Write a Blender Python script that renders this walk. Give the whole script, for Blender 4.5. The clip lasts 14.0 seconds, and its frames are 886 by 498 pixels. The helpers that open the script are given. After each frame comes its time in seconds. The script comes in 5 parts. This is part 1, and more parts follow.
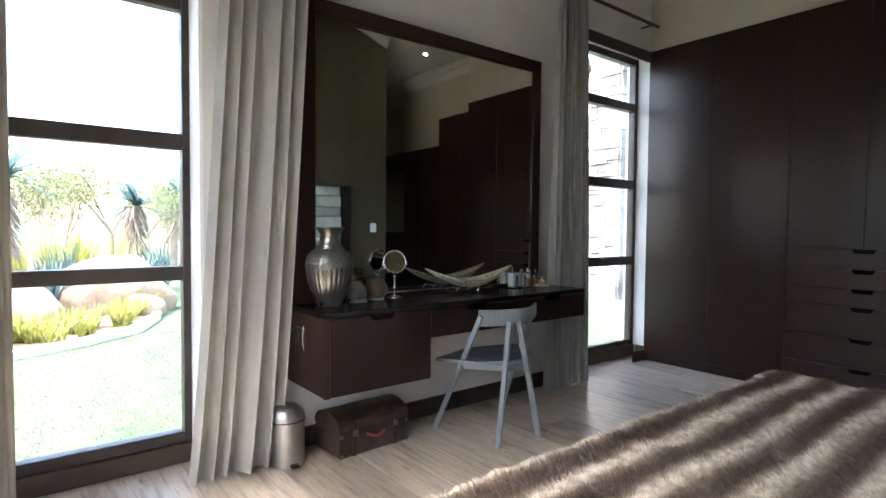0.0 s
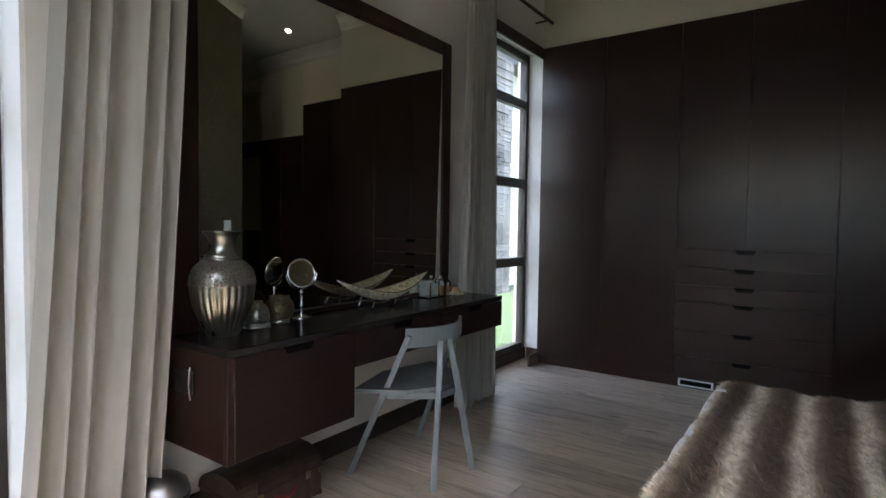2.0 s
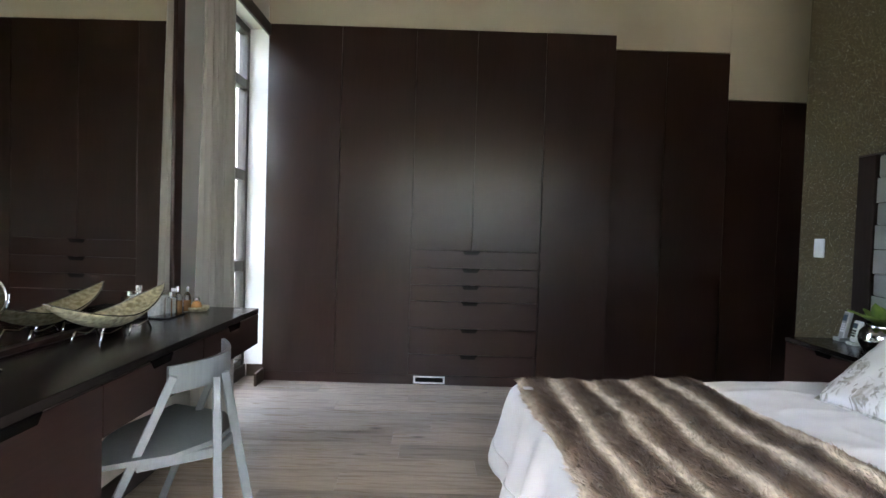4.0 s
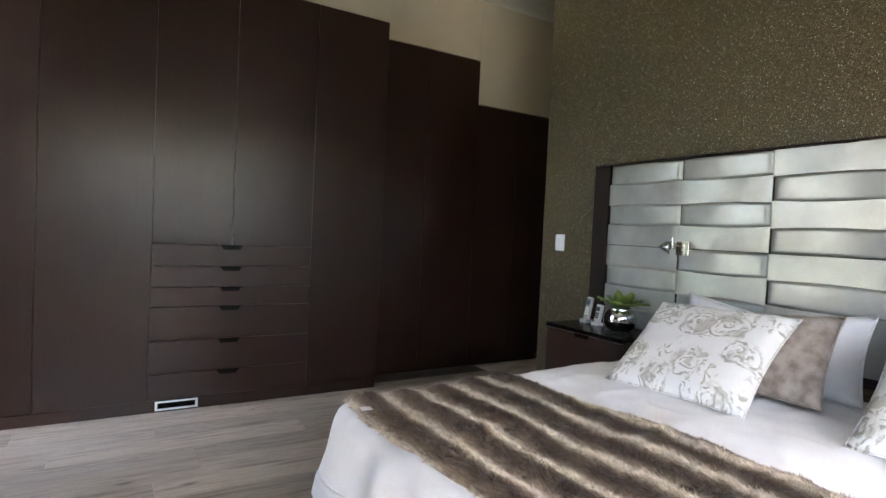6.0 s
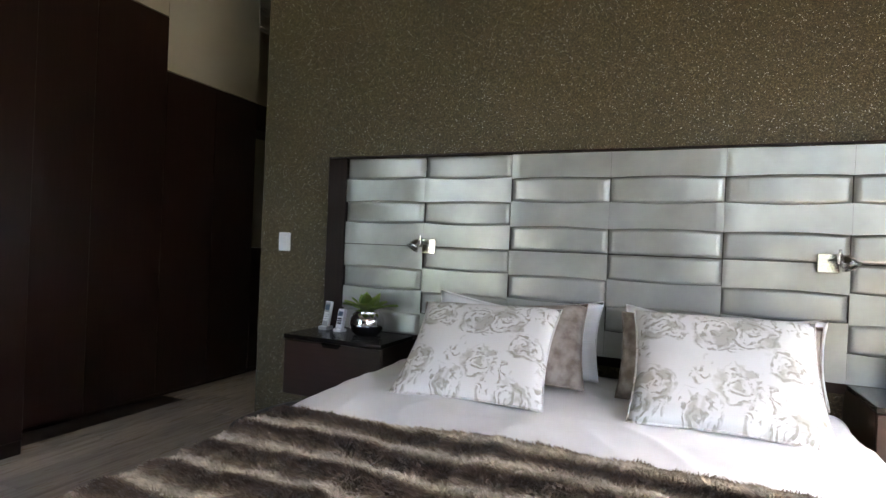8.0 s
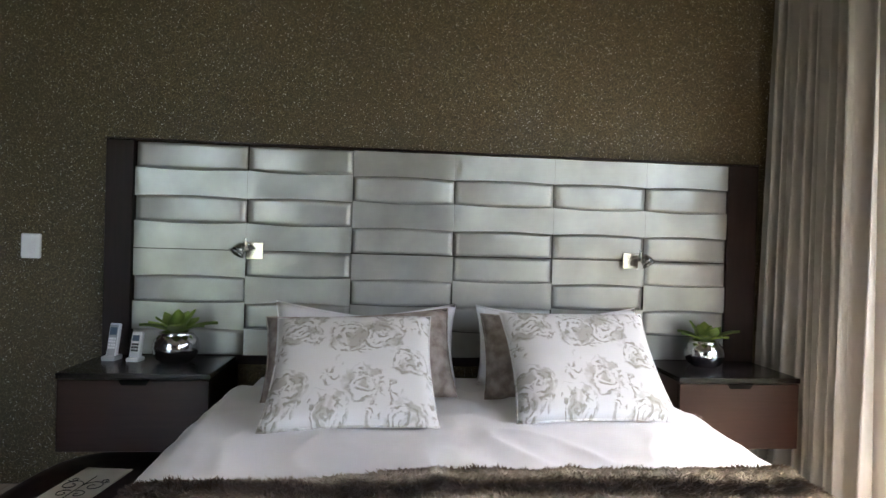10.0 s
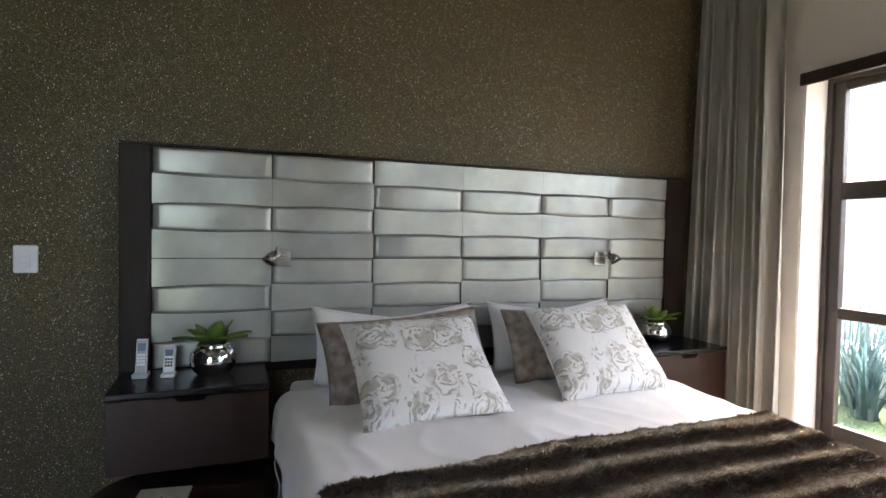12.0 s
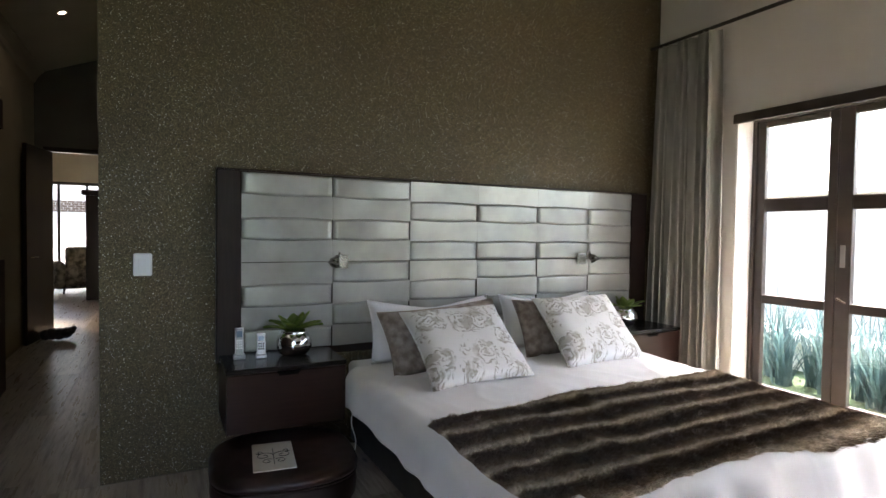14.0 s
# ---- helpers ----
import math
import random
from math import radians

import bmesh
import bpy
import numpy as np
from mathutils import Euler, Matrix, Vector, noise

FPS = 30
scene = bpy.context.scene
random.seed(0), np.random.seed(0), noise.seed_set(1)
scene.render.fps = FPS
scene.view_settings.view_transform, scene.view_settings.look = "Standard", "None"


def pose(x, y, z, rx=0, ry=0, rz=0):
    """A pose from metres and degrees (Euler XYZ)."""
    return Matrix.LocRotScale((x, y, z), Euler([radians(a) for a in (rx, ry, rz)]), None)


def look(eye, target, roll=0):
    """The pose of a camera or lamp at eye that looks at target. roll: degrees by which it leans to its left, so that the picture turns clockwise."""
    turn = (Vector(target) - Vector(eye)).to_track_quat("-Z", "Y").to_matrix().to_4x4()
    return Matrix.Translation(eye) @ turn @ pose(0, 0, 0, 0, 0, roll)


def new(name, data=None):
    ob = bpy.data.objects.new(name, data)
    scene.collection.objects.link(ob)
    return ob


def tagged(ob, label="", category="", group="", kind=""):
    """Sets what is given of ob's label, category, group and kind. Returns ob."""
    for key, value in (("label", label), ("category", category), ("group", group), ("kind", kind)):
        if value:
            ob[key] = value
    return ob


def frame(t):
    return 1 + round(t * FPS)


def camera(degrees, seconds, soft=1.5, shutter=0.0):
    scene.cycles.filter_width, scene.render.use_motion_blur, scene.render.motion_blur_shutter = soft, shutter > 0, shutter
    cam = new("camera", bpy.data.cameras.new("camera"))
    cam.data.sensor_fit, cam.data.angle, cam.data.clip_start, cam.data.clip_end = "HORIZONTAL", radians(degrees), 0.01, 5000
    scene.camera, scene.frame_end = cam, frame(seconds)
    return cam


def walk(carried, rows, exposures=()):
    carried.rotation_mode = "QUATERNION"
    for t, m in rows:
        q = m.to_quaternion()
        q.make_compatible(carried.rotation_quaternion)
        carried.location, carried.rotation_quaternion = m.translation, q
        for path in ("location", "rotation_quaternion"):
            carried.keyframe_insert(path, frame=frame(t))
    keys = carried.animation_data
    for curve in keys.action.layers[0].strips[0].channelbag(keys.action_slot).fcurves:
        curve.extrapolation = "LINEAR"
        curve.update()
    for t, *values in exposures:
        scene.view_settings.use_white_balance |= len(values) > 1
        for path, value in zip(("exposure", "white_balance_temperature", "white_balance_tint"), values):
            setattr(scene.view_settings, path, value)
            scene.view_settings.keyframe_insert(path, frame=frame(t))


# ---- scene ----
cam = camera(78.0, 14.0)
PATH = [
    (0, (-0.13, 1.065, 1.2), (1.111, 2.632, 1.122), 0.5),
    (0.5, (-0.099, 1.212, 1.189), (1.197, 2.734, 1.111), 0.5),
    (1, (-0.07, 1.406, 1.21), (1.327, 2.835, 1.131), 0.5),
    (1.5, (-0.068, 1.578, 1.229), (1.43, 2.9, 1.144), 0.6),
    (2, (-0.081, 1.734, 1.233), (1.557, 2.878, 1.145), 0.8),
    (2.5, (-0.053, 1.908, 1.217), (1.727, 2.814, 1.133), 0.9),
    (3, (0.019, 2.12, 1.218), (1.921, 2.732, 1.145), 1.2),
    (3.5, (0.071, 2.307, 1.219), (2.04, 2.653, 1.152), 1.5),
    (4, (0.115, 2.47, 1.215), (2.114, 2.452, 1.155), 1.8),
    (4.2, (0.151, 2.528, 1.217), (2.145, 2.386, 1.158), 1.8),
    (6.3, (0.675, 2.902, 1.229), (2.282, 1.712, 1.178), 2.5),
    (6.5, (0.742, 2.896, 1.223), (2.266, 1.602, 1.181), 2.3),
    (7, (0.925, 2.868, 1.233), (2.23, 1.353, 1.2), 2.3),
    (7.5, (1.069, 2.862, 1.232), (2.146, 1.177, 1.207), 2.3),
    (8, (1.272, 2.938, 1.197), (2.055, 1.098, 1.19), 2.4),
    (8.5, (1.405, 2.938, 1.205), (1.91, 1.003, 1.192), 2.0),
    (9, (1.539, 2.885, 1.233), (1.812, 0.904, 1.208), 1.7),
    (9.2, (1.615, 2.874, 1.252), (1.782, 0.882, 1.225), 1.7),
    (11.3, (2.504, 2.831, 1.263), (1.929, 0.916, 1.245), 1.1),
    (11.5, (2.63, 2.831, 1.282), (1.995, 0.935, 1.255), 1.0),
    (12, (2.864, 2.913, 1.343), (2.132, 1.053, 1.284), 1.1),
    (12.5, (3.025, 3.031, 1.349), (2.207, 1.207, 1.309), 0.9),
    (13, (3.239, 3.171, 1.372), (2.373, 1.369, 1.319), 1.0),
    (13.5, (3.444, 3.271, 1.382), (2.551, 1.482, 1.328), 0.9),
    (14, (3.621, 3.37, 1.39), (2.702, 1.595, 1.329), 0.8),
]
walk(cam, [(t, look(eye, target, roll)) for t, eye, target, roll in PATH], [(0, 3.82, 6400, 11), (1, 3.4, 6400, 11), (2, 3.25, 6500, 11), (3, 3.87, 6600, 10), (4, 4.5, 6700, 11), (6.5, 4.68, 6950, 14), (9, 4.16, 6950, 15), (12, 4.14, 7000, 15), (14, 4.11, 7050, 15)])

# ---- world and sun ----
SUN_ELEV, SUN_ROT = 61.0, 265.0
world = bpy.data.worlds.new("daylight")
scene.world = world
world.use_nodes = True
wn = world.node_tree
sky = wn.nodes.new("ShaderNodeTexSky")
sky.sky_type = "NISHITA"
sky.sun_disc = False
sky.sun_elevation, sky.sun_rotation = radians(SUN_ELEV), radians(SUN_ROT)
sky.air_density, sky.dust_density = 1.0, 3.0
wn.links.new(sky.outputs[0], wn.nodes["Background"].inputs[0])
wn.nodes["Background"].inputs[1].default_value = 0.15
sun = new("sun", bpy.data.lights.new("sun", "SUN"))
sun.data.energy, sun.data.angle, sun.data.color = 2.2, radians(12), (1.0, 0.95, 0.88)
# the sky's rotation runs clockwise from +y
sun.matrix_world = look((0, 0, 0), (-math.sin(radians(SUN_ROT)) * math.cos(radians(SUN_ELEV)), -math.cos(radians(SUN_ROT)) * math.cos(radians(SUN_ELEV)), -math.sin(radians(SUN_ELEV))))

# ---- materials ----
class Nodes:
    """A small builder of node materials."""

    def __init__(self, name, base=(0.5, 0.5, 0.5), rough=0.5, metal=0.0):
        self.m = bpy.data.materials.new(name)
        self.m.use_nodes = True
        self.t = self.m.node_tree
        self.b = self.t.nodes["Principled BSDF"]
        self.b.inputs["Base Color"].default_value = (*base, 1)
        self.b.inputs["Roughness"].default_value = rough
        self.b.inputs["Metallic"].default_value = metal

    def n(self, kind, **values):
        node = self.t.nodes.new("ShaderNode" + kind)
        for k, v in values.items():
            node.inputs[k.replace("_", " ")].default_value = v
        return node

    def link(self, a, b):
        self.t.links.new(a, b)

    def coords(self, scale=(1, 1, 1), space="Object"):
        c = self.n("TexCoord")
        mp = self.n("Mapping")
        mp.inputs["Scale"].default_value = scale
        self.link(c.outputs[space], mp.inputs["Vector"])
        return mp.outputs["Vector"]

    def noise(self, vec, scale, detail=4, rough=0.5):
        nz = self.n("TexNoise", Scale=scale, Detail=detail, Roughness=rough)
        self.link(vec, nz.inputs["Vector"])
        return nz.outputs["Fac"]

    def ramp(self, fac, stops):
        r = self.n("ValToRGB")
        el = r.color_ramp.elements
        while len(el) < len(stops):
            el.new(0.5)
        for e, (p, c) in zip(el, stops):
            e.position, e.color = p, (*c, 1) if len(c) == 3 else c
        self.link(fac, r.inputs["Fac"])
        return r.outputs["Color"]

    def mix(self, fac, a, b, mode="MIX"):
        x = self.n("Mix")
        x.data_type, x.blend_type = "RGBA", mode
        if isinstance(fac, (int, float)):
            x.inputs[0].default_value = fac
        else:
            self.link(fac, x.inputs[0])
        for sock, v in ((6, a), (7, b)):
            if isinstance(v, tuple):
                x.inputs[sock].default_value = (*v, 1)
            else:
                self.link(v, x.inputs[sock])
        return x.outputs[2]

    def color(self, sock):
        self.link(sock, self.b.inputs["Base Color"])

    def rough(self, fac, lo, hi):
        r = self.n("MapRange", To_Min=lo, To_Max=hi)
        self.link(fac, r.inputs["Value"])
        self.link(r.outputs[0], self.b.inputs["Roughness"])

    def bump(self, fac, strength=0.3, dist=0.002):
        bp = self.n("Bump", Strength=strength, Distance=dist)
        self.link(fac, bp.inputs["Height"])
        self.link(bp.outputs[0], self.b.inputs["Normal"])


def speckled(name, a, b, scale=8.0, rough=0.6, metal=0.0, grain=120.0, strength=0.15, dist=0.001, stretch=(1, 1, 1), spread=0.1):
    """Two tones in soft patches with a fine grain of relief."""
    k = Nodes(name, a, rough, metal)
    v = k.coords(stretch)
    k.color(k.ramp(k.noise(v, scale, 6), [(0.35, a), (0.65, b)]))
    k.rough(k.noise(v, scale * 1.7, 3), rough - spread, min(rough + spread, 1))
    k.bump(k.noise(v, grain, 3), strength, dist)
    return k.m


def make_wood(name, dark, light, rough, grain_axis="z", spread=0.06, random_tone=0.0, spec=0.5, relief=0.12):
    k = Nodes(name, dark, rough)
    k.b.inputs["Specular IOR Level"].default_value = spec
    st = {"z": (18, 18, 1.0), "x": (1.0, 18, 18), "y": (18, 1.0, 18)}[grain_axis]
    v = k.coords(st)
    fine = k.noise(v, 5.0, 4, 0.6)
    broad = k.noise(k.coords((1.2, 1.2, 0.6)), 1.5, 2)
    col = k.mix(k.ramp(fine, [(0.35, (0, 0, 0)), (0.7, (1, 1, 1))]), dark, light)
    col = k.mix(0.35, col, k.ramp(broad, [(0.3, dark), (0.7, light)]))
    if random_tone:
        info = k.n("ObjectInfo")
        hsv = k.n("HueSaturation")
        mr = k.n("MapRange", To_Min=1 - random_tone, To_Max=1 + random_tone)
        k.link(info.outputs["Random"], mr.inputs["Value"])
        k.link(mr.outputs[0], hsv.inputs["Value"])
        k.link(col, hsv.inputs["Color"])
        col = hsv.outputs["Color"]
    k.color(col)
    k.rough(k.noise(k.coords((1, 1, 1)), 3.0, 4), rough - spread, rough + spread)
    if relief:
        k.bump(fine, relief, 0.0006)
    return k.m


M = {}
M["wenge"] = make_wood("dark_laminate", (0.0172, 0.0080, 0.0057), (0.0270, 0.0127, 0.0090), 0.290, spec=0.30, relief=0, spread=0.022)
M["wenge_h"] = make_wood("dark_laminate_across", (0.0205, 0.0093, 0.0068), (0.033, 0.0152, 0.0108), 0.315, "x", spec=0.30, relief=0, spread=0.022)
M["wenge_matt"] = make_wood("dark_laminate_matt", (0.0135, 0.0075, 0.006), (0.023, 0.0125, 0.010), 0.5, spec=0.25, relief=0)
M["desk_front"] = make_wood("desk_front_laminate", (0.0130, 0.0066, 0.0052), (0.0205, 0.0102, 0.0080), 0.42, "x", spec=0.22, relief=0, spread=0.022)
M["desk_top"] = make_wood("desk_black_wood", (0.008, 0.006, 0.0055), (0.015, 0.012, 0.0105), 0.235, "x", spec=0.4, relief=0, spread=0.02)
M["frame_dark"] = speckled("dark_window_frame", (0.030, 0.022, 0.018), (0.045, 0.034, 0.028), 5, 0.45)
M["board_brown"] = make_wood("brown_board", (0.045, 0.028, 0.018), (0.075, 0.048, 0.032), 0.45, "x")
M["cream"] = speckled("cream_paint", (0.41, 0.37, 0.285), (0.45, 0.405, 0.31), 2, 0.85, grain=220, strength=0.08)
# passage walls, a much darker tone than the cream
M["passage_dark"] = speckled("dark_taupe", (0.13, 0.115, 0.095), (0.155, 0.135, 0.112), 2, 0.85, grain=220, strength=0.08)
M["white_wall"] = speckled("pale_paint", (0.66, 0.63, 0.58), (0.70, 0.67, 0.62), 2, 0.85, grain=220, strength=0.08)
M["reveal"] = speckled("white_reveal_paint", (0.78, 0.77, 0.75), (0.82, 0.81, 0.79), 2, 0.8, grain=220, strength=0.06)
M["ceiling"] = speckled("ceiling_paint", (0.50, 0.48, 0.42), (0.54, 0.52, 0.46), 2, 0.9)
M["chrome"] = speckled("chrome", (0.75, 0.75, 0.75), (0.80, 0.80, 0.79), 6, 0.12, 1.0, spread=0.04, strength=0.02)
M["hammered"] = speckled("hammered_silver", (0.50, 0.48, 0.43), (0.62, 0.60, 0.55), 12, 0.40, 1.0, grain=90, strength=0.9, dist=0.003)
M["silver"] = speckled("brushed_pewter", (0.24, 0.225, 0.19), (0.40, 0.38, 0.33), 7, 0.30, 1.0, grain=60, strength=0.15)
M["steel"] = speckled("brushed_steel", (0.36, 0.345, 0.33), (0.46, 0.44, 0.42), 4, 0.38, 1.0)
M["white_plastic"] = speckled("white_plastic", (0.74, 0.75, 0.77), (0.78, 0.79, 0.80), 10, 0.42, strength=0.03)
M["grey_plastic"] = speckled("grey_plastic", (0.30, 0.31, 0.33), (0.36, 0.37, 0.39), 10, 0.4, strength=0.03)
M["black_plastic"] = speckled("black_plastic", (0.012, 0.012, 0.013), (0.02, 0.02, 0.021), 10, 0.4, strength=0.03)
M["chair_grey"] = make_wood("painted_grey_wood", (0.175, 0.205, 0.215), (0.215, 0.245, 0.255), 0.45, "z")
M["leather_red"] = speckled("oxblood_leather", (0.016, 0.007, 0.006), (0.032, 0.013, 0.011), 9, 0.5, grain=150, strength=0.3)
M["case_leather"] = speckled("worn_brown_leather", (0.020, 0.012, 0.009), (0.055, 0.030, 0.020), 11, 0.5, grain=140, strength=0.35)
M["red_strap"] = speckled("red_leather", (0.20, 0.022, 0.022), (0.28, 0.035, 0.03), 11, 0.45)
M["brass"] = speckled("aged_brass", (0.16, 0.12, 0.07), (0.26, 0.20, 0.12), 20, 0.38, 1.0)
M["linen"] = speckled("white_linen", (0.81, 0.815, 0.83), (0.86, 0.86, 0.87), 3, 0.9, grain=320, strength=0.12)
M["pillow_white"] = speckled("white_cotton", (0.76, 0.76, 0.77), (0.80, 0.80, 0.81), 3, 0.88, grain=320, strength=0.12)
M["velvet"] = speckled("taupe_velvet", (0.20, 0.16, 0.135), (0.40, 0.345, 0.305), 19, 0.8, grain=200, strength=0.3, dist=0.002)
M["base_cloth"] = speckled("charcoal_base_cloth", (0.020, 0.017, 0.016), (0.030, 0.026, 0.024), 6, 0.8, grain=400)
# sheenless black painted as the shade inside grips and vent; also on slats
M["slot_shade"] = speckled("slot_shade_black", (0.003, 0.003, 0.003), (0.005, 0.005, 0.005), 10, 0.95)
M["slot_shade"].node_tree.nodes["Principled BSDF"].inputs["Specular IOR Level"].default_value = 0.0
M["soil"] = speckled("pale_pebbles", (0.30, 0.28, 0.25), (0.65, 0.62, 0.58), 60, 0.8)
M["crystal"] = speckled("cut_crystal", (0.62, 0.66, 0.66), (0.85, 0.88, 0.88), 70, 0.12, grain=90, strength=0.6, dist=0.003, spread=0.05)
M["lamp_metal"] = speckled("dark_chrome", (0.34, 0.33, 0.31), (0.46, 0.44, 0.42), 12, 0.16, 1.0, spread=0.05, strength=0.05)
M["succulent"] = speckled("succulent_green", (0.13, 0.22, 0.04), (0.26, 0.36, 0.08), 12, 0.45)
M["plate_chrome"] = speckled("polished_plate", (0.72, 0.70, 0.64), (0.78, 0.76, 0.70), 6, 0.22, 1.0, spread=0.04, strength=0.02)
M["bed_soil"] = speckled("dark_bed_soil", (0.10, 0.07, 0.05), (0.19, 0.14, 0.10), 30, 0.95)
# darker copy of the plaster: the garden wall's shade is in this colour
M["garden_plaster"] = speckled("shade_greyed_plaster", (0.36, 0.35, 0.33), (0.44, 0.43, 0.40), 1.2, 0.9)

M["bottle_glass_liquid"] = speckled("amber_liquid", (0.45, 0.25, 0.10), (0.55, 0.32, 0.14), 10, 0.2)
M["lawn"] = speckled("lawn", (0.036, 0.068, 0.030), (0.055, 0.09, 0.04), 3, 0.95, grain=60, strength=0.6, dist=0.02)
M["grass_blade"] = speckled("grass_blades", (0.036, 0.068, 0.030), (0.055, 0.09, 0.04), 3, 0.95)
M["champagne"] = speckled("champagne_pattern", (0.42, 0.38, 0.23), (0.86, 0.82, 0.60), 55, 0.42, 0.6, grain=70, strength=0.5, dist=0.002)
M["rock"] = speckled("sandstone_boulder", (0.17, 0.125, 0.09), (0.27, 0.205, 0.15), 2.2, 0.9, grain=14, strength=0.6, dist=0.03)
M["kerb"] = speckled("pale_concrete", (0.46, 0.42, 0.38), (0.56, 0.52, 0.47), 4, 0.9)
M["plaster"] = speckled("pale_plaster", (0.70, 0.68, 0.64), (0.77, 0.75, 0.71), 1.2, 0.9)
M["bluegreen"] = speckled("bluegreen_leaves", (0.040, 0.085, 0.092), (0.090, 0.145, 0.145), 5, 0.55)
M["leaf"] = speckled("green_leaves", (0.085, 0.115, 0.055), (0.15, 0.18, 0.09), 5, 0.6)
M["yellow_leaf"] = speckled("yellow_green_leaves", (0.17, 0.19, 0.04), (0.28, 0.28, 0.08), 5, 0.6)
M["bark"] = speckled("grey_brown_bark", (0.16, 0.125, 0.10), (0.28, 0.23, 0.18), 6, 0.9, grain=30, strength=0.8, dist=0.02)
M["far_green"] = speckled("distant_foliage", (0.08, 0.11, 0.05), (0.15, 0.17, 0.08), 1.0, 0.95)


def translucent(mat, amount=0.45):
    t = mat.node_tree
    b = t.nodes["Principled BSDF"]
    tr = t.nodes.new("ShaderNodeBsdfTranslucent")
    mx = t.nodes.new("ShaderNodeMixShader")
    mx.inputs[0].default_value = amount
    src = b.inputs["Base Color"].links[0].from_socket
    t.links.new(src, tr.inputs["Color"])
    out = t.nodes["Material Output"]
    t.links.new(b.outputs[0], mx.inputs[1])
    t.links.new(tr.outputs[0], mx.inputs[2])
    t.links.new(mx.outputs[0], out.inputs["Surface"])


for key in ("bluegreen", "leaf", "yellow_leaf", "far_green", "succulent"):
    translucent(M[key])
M["armchair"] = speckled("patterned_upholstery", (0.10, 0.095, 0.085), (0.52, 0.49, 0.43), 11, 0.85, spread=0.05)


def simple(name, base, rough=0.5, metal=0.0, **more):
    k = Nodes(name, base, rough, metal)
    for key, v in more.items():
        k.b.inputs[key.replace("_", " ")].default_value = v
    return k


M["mirror"] = simple("mirror_silvering", (0.80, 0.80, 0.76), 0.015, 1.0).m
M["glass"] = simple("window_glass", (0.97, 0.99, 0.98), 0.0, 0.0, Transmission_Weight=1.0, IOR=1.35).m
M["clear_glass"] = simple("clear_glass", (0.95, 0.97, 0.97), 0.02, 0.0, Transmission_Weight=1.0, IOR=1.45).m
M["screen"] = simple("phone_screen", (0.10, 0.14, 0.20), 0.15).m
M["lamp_glow"] = simple("lamp_glow", (1, 0.9, 0.75), 0.5, 0.0, Emission_Color=(1, 0.85, 0.65, 1), Emission_Strength=12.0).m



def embossed(name, dark, light, scale, rough, relief=0.004):
    """Metal worked in small raised cells, darker in the joints."""
    k = Nodes(name, light, rough, 1.0)
    vo = k.n("TexVoronoi", Scale=scale)
    vo.feature = "DISTANCE_TO_EDGE"
    k.link(k.coords(), vo.inputs["Vector"])
    edge = k.ramp(vo.outputs["Distance"], [(0.02, (0, 0, 0)), (0.16, (1, 1, 1))])
    k.color(k.mix(edge, dark, light))
    k.bump(edge, 0.8, relief)
    return k.m


M["hammered"] = embossed("embossed_silver", (0.06, 0.055, 0.045), (0.50, 0.48, 0.42), 170, 0.30, 0.0025)
M["gold_emboss"] = embossed("embossed_antique_gold", (0.05, 0.035, 0.018), (0.36, 0.28, 0.15), 130, 0.34, 0.0025)

# bed wall: mica wallpaper with sparse glints
k = Nodes("mica_wallpaper", (0.10, 0.085, 0.05), 0.62)
v = k.coords()
vor = k.n("TexVoronoi", Scale=270.0)
k.link(v, vor.inputs["Vector"])
sep = k.n("SeparateColor")
k.link(vor.outputs["Color"], sep.inputs["Color"])
tone = k.ramp(sep.outputs[0], [(0.0, (0.036, 0.026, 0.0115)), (0.45, (0.068, 0.051, 0.0245)), (0.8, (0.116, 0.090, 0.045)), (1.0, (0.23, 0.19, 0.105))])
tone = k.mix(k.ramp(k.noise(v, 2.2, 3), [(0.3, (0, 0, 0)), (0.7, (0.35, 0.35, 0.35))]), tone, (0.057, 0.045, 0.0205))
flake = k.ramp(sep.outputs[1], [(0.983, (0, 0, 0)), (0.988, (1, 1, 1))])
tone = k.mix(flake, tone, (0.72, 0.70, 0.62))
k.color(tone)
glint = k.ramp(sep.outputs[1], [(0.983, (0, 0, 0)), (0.988, (1, 1, 1))])
k.link(glint, k.b.inputs["Metallic"])
k.link(k.ramp(sep.outputs[1], [(0.980, (0.72, 0.72, 0.72)), (0.988, (0.32, 0.32, 0.32))]), k.b.inputs["Roughness"])
k.bump(sep.outputs[2], 0.28, 0.0012)
M["mica"] = k.m

# silver leatherette of the headboard
k = Nodes("silver_leatherette", (0.42, 0.42, 0.39), 0.34, 0.45)
v = k.coords()
k.color(k.ramp(k.noise(v, 5, 5), [(0.3, (0.30, 0.305, 0.285)), (0.7, (0.41, 0.415, 0.39))]))
k.rough(k.noise(k.coords((1, 1, 2.2)), 5, 2, 0.5), 0.25, 0.43)
k.bump(k.noise(v, 260, 3), 0.12, 0.0006)
M["leatherette"] = k.m

# grey-brown floor laminate
k = Nodes("grey_oak_laminate", (0.2, 0.17, 0.14), 0.36)
info = k.n("ObjectInfo")
c = k.n("TexCoord")
off = k.n("VectorMath")
off.operation = "SCALE"
comb = k.n("CombineXYZ")
for i in range(3):
    k.link(info.outputs["Random"], comb.inputs[i])
k.link(comb.outputs[0], off.inputs[0])
off.inputs["Scale"].default_value = 40.0
add = k.n("VectorMath")
k.link(c.outputs["Object"], add.inputs[0])
k.link(off.outputs[0], add.inputs[1])
mp = k.n("Mapping")
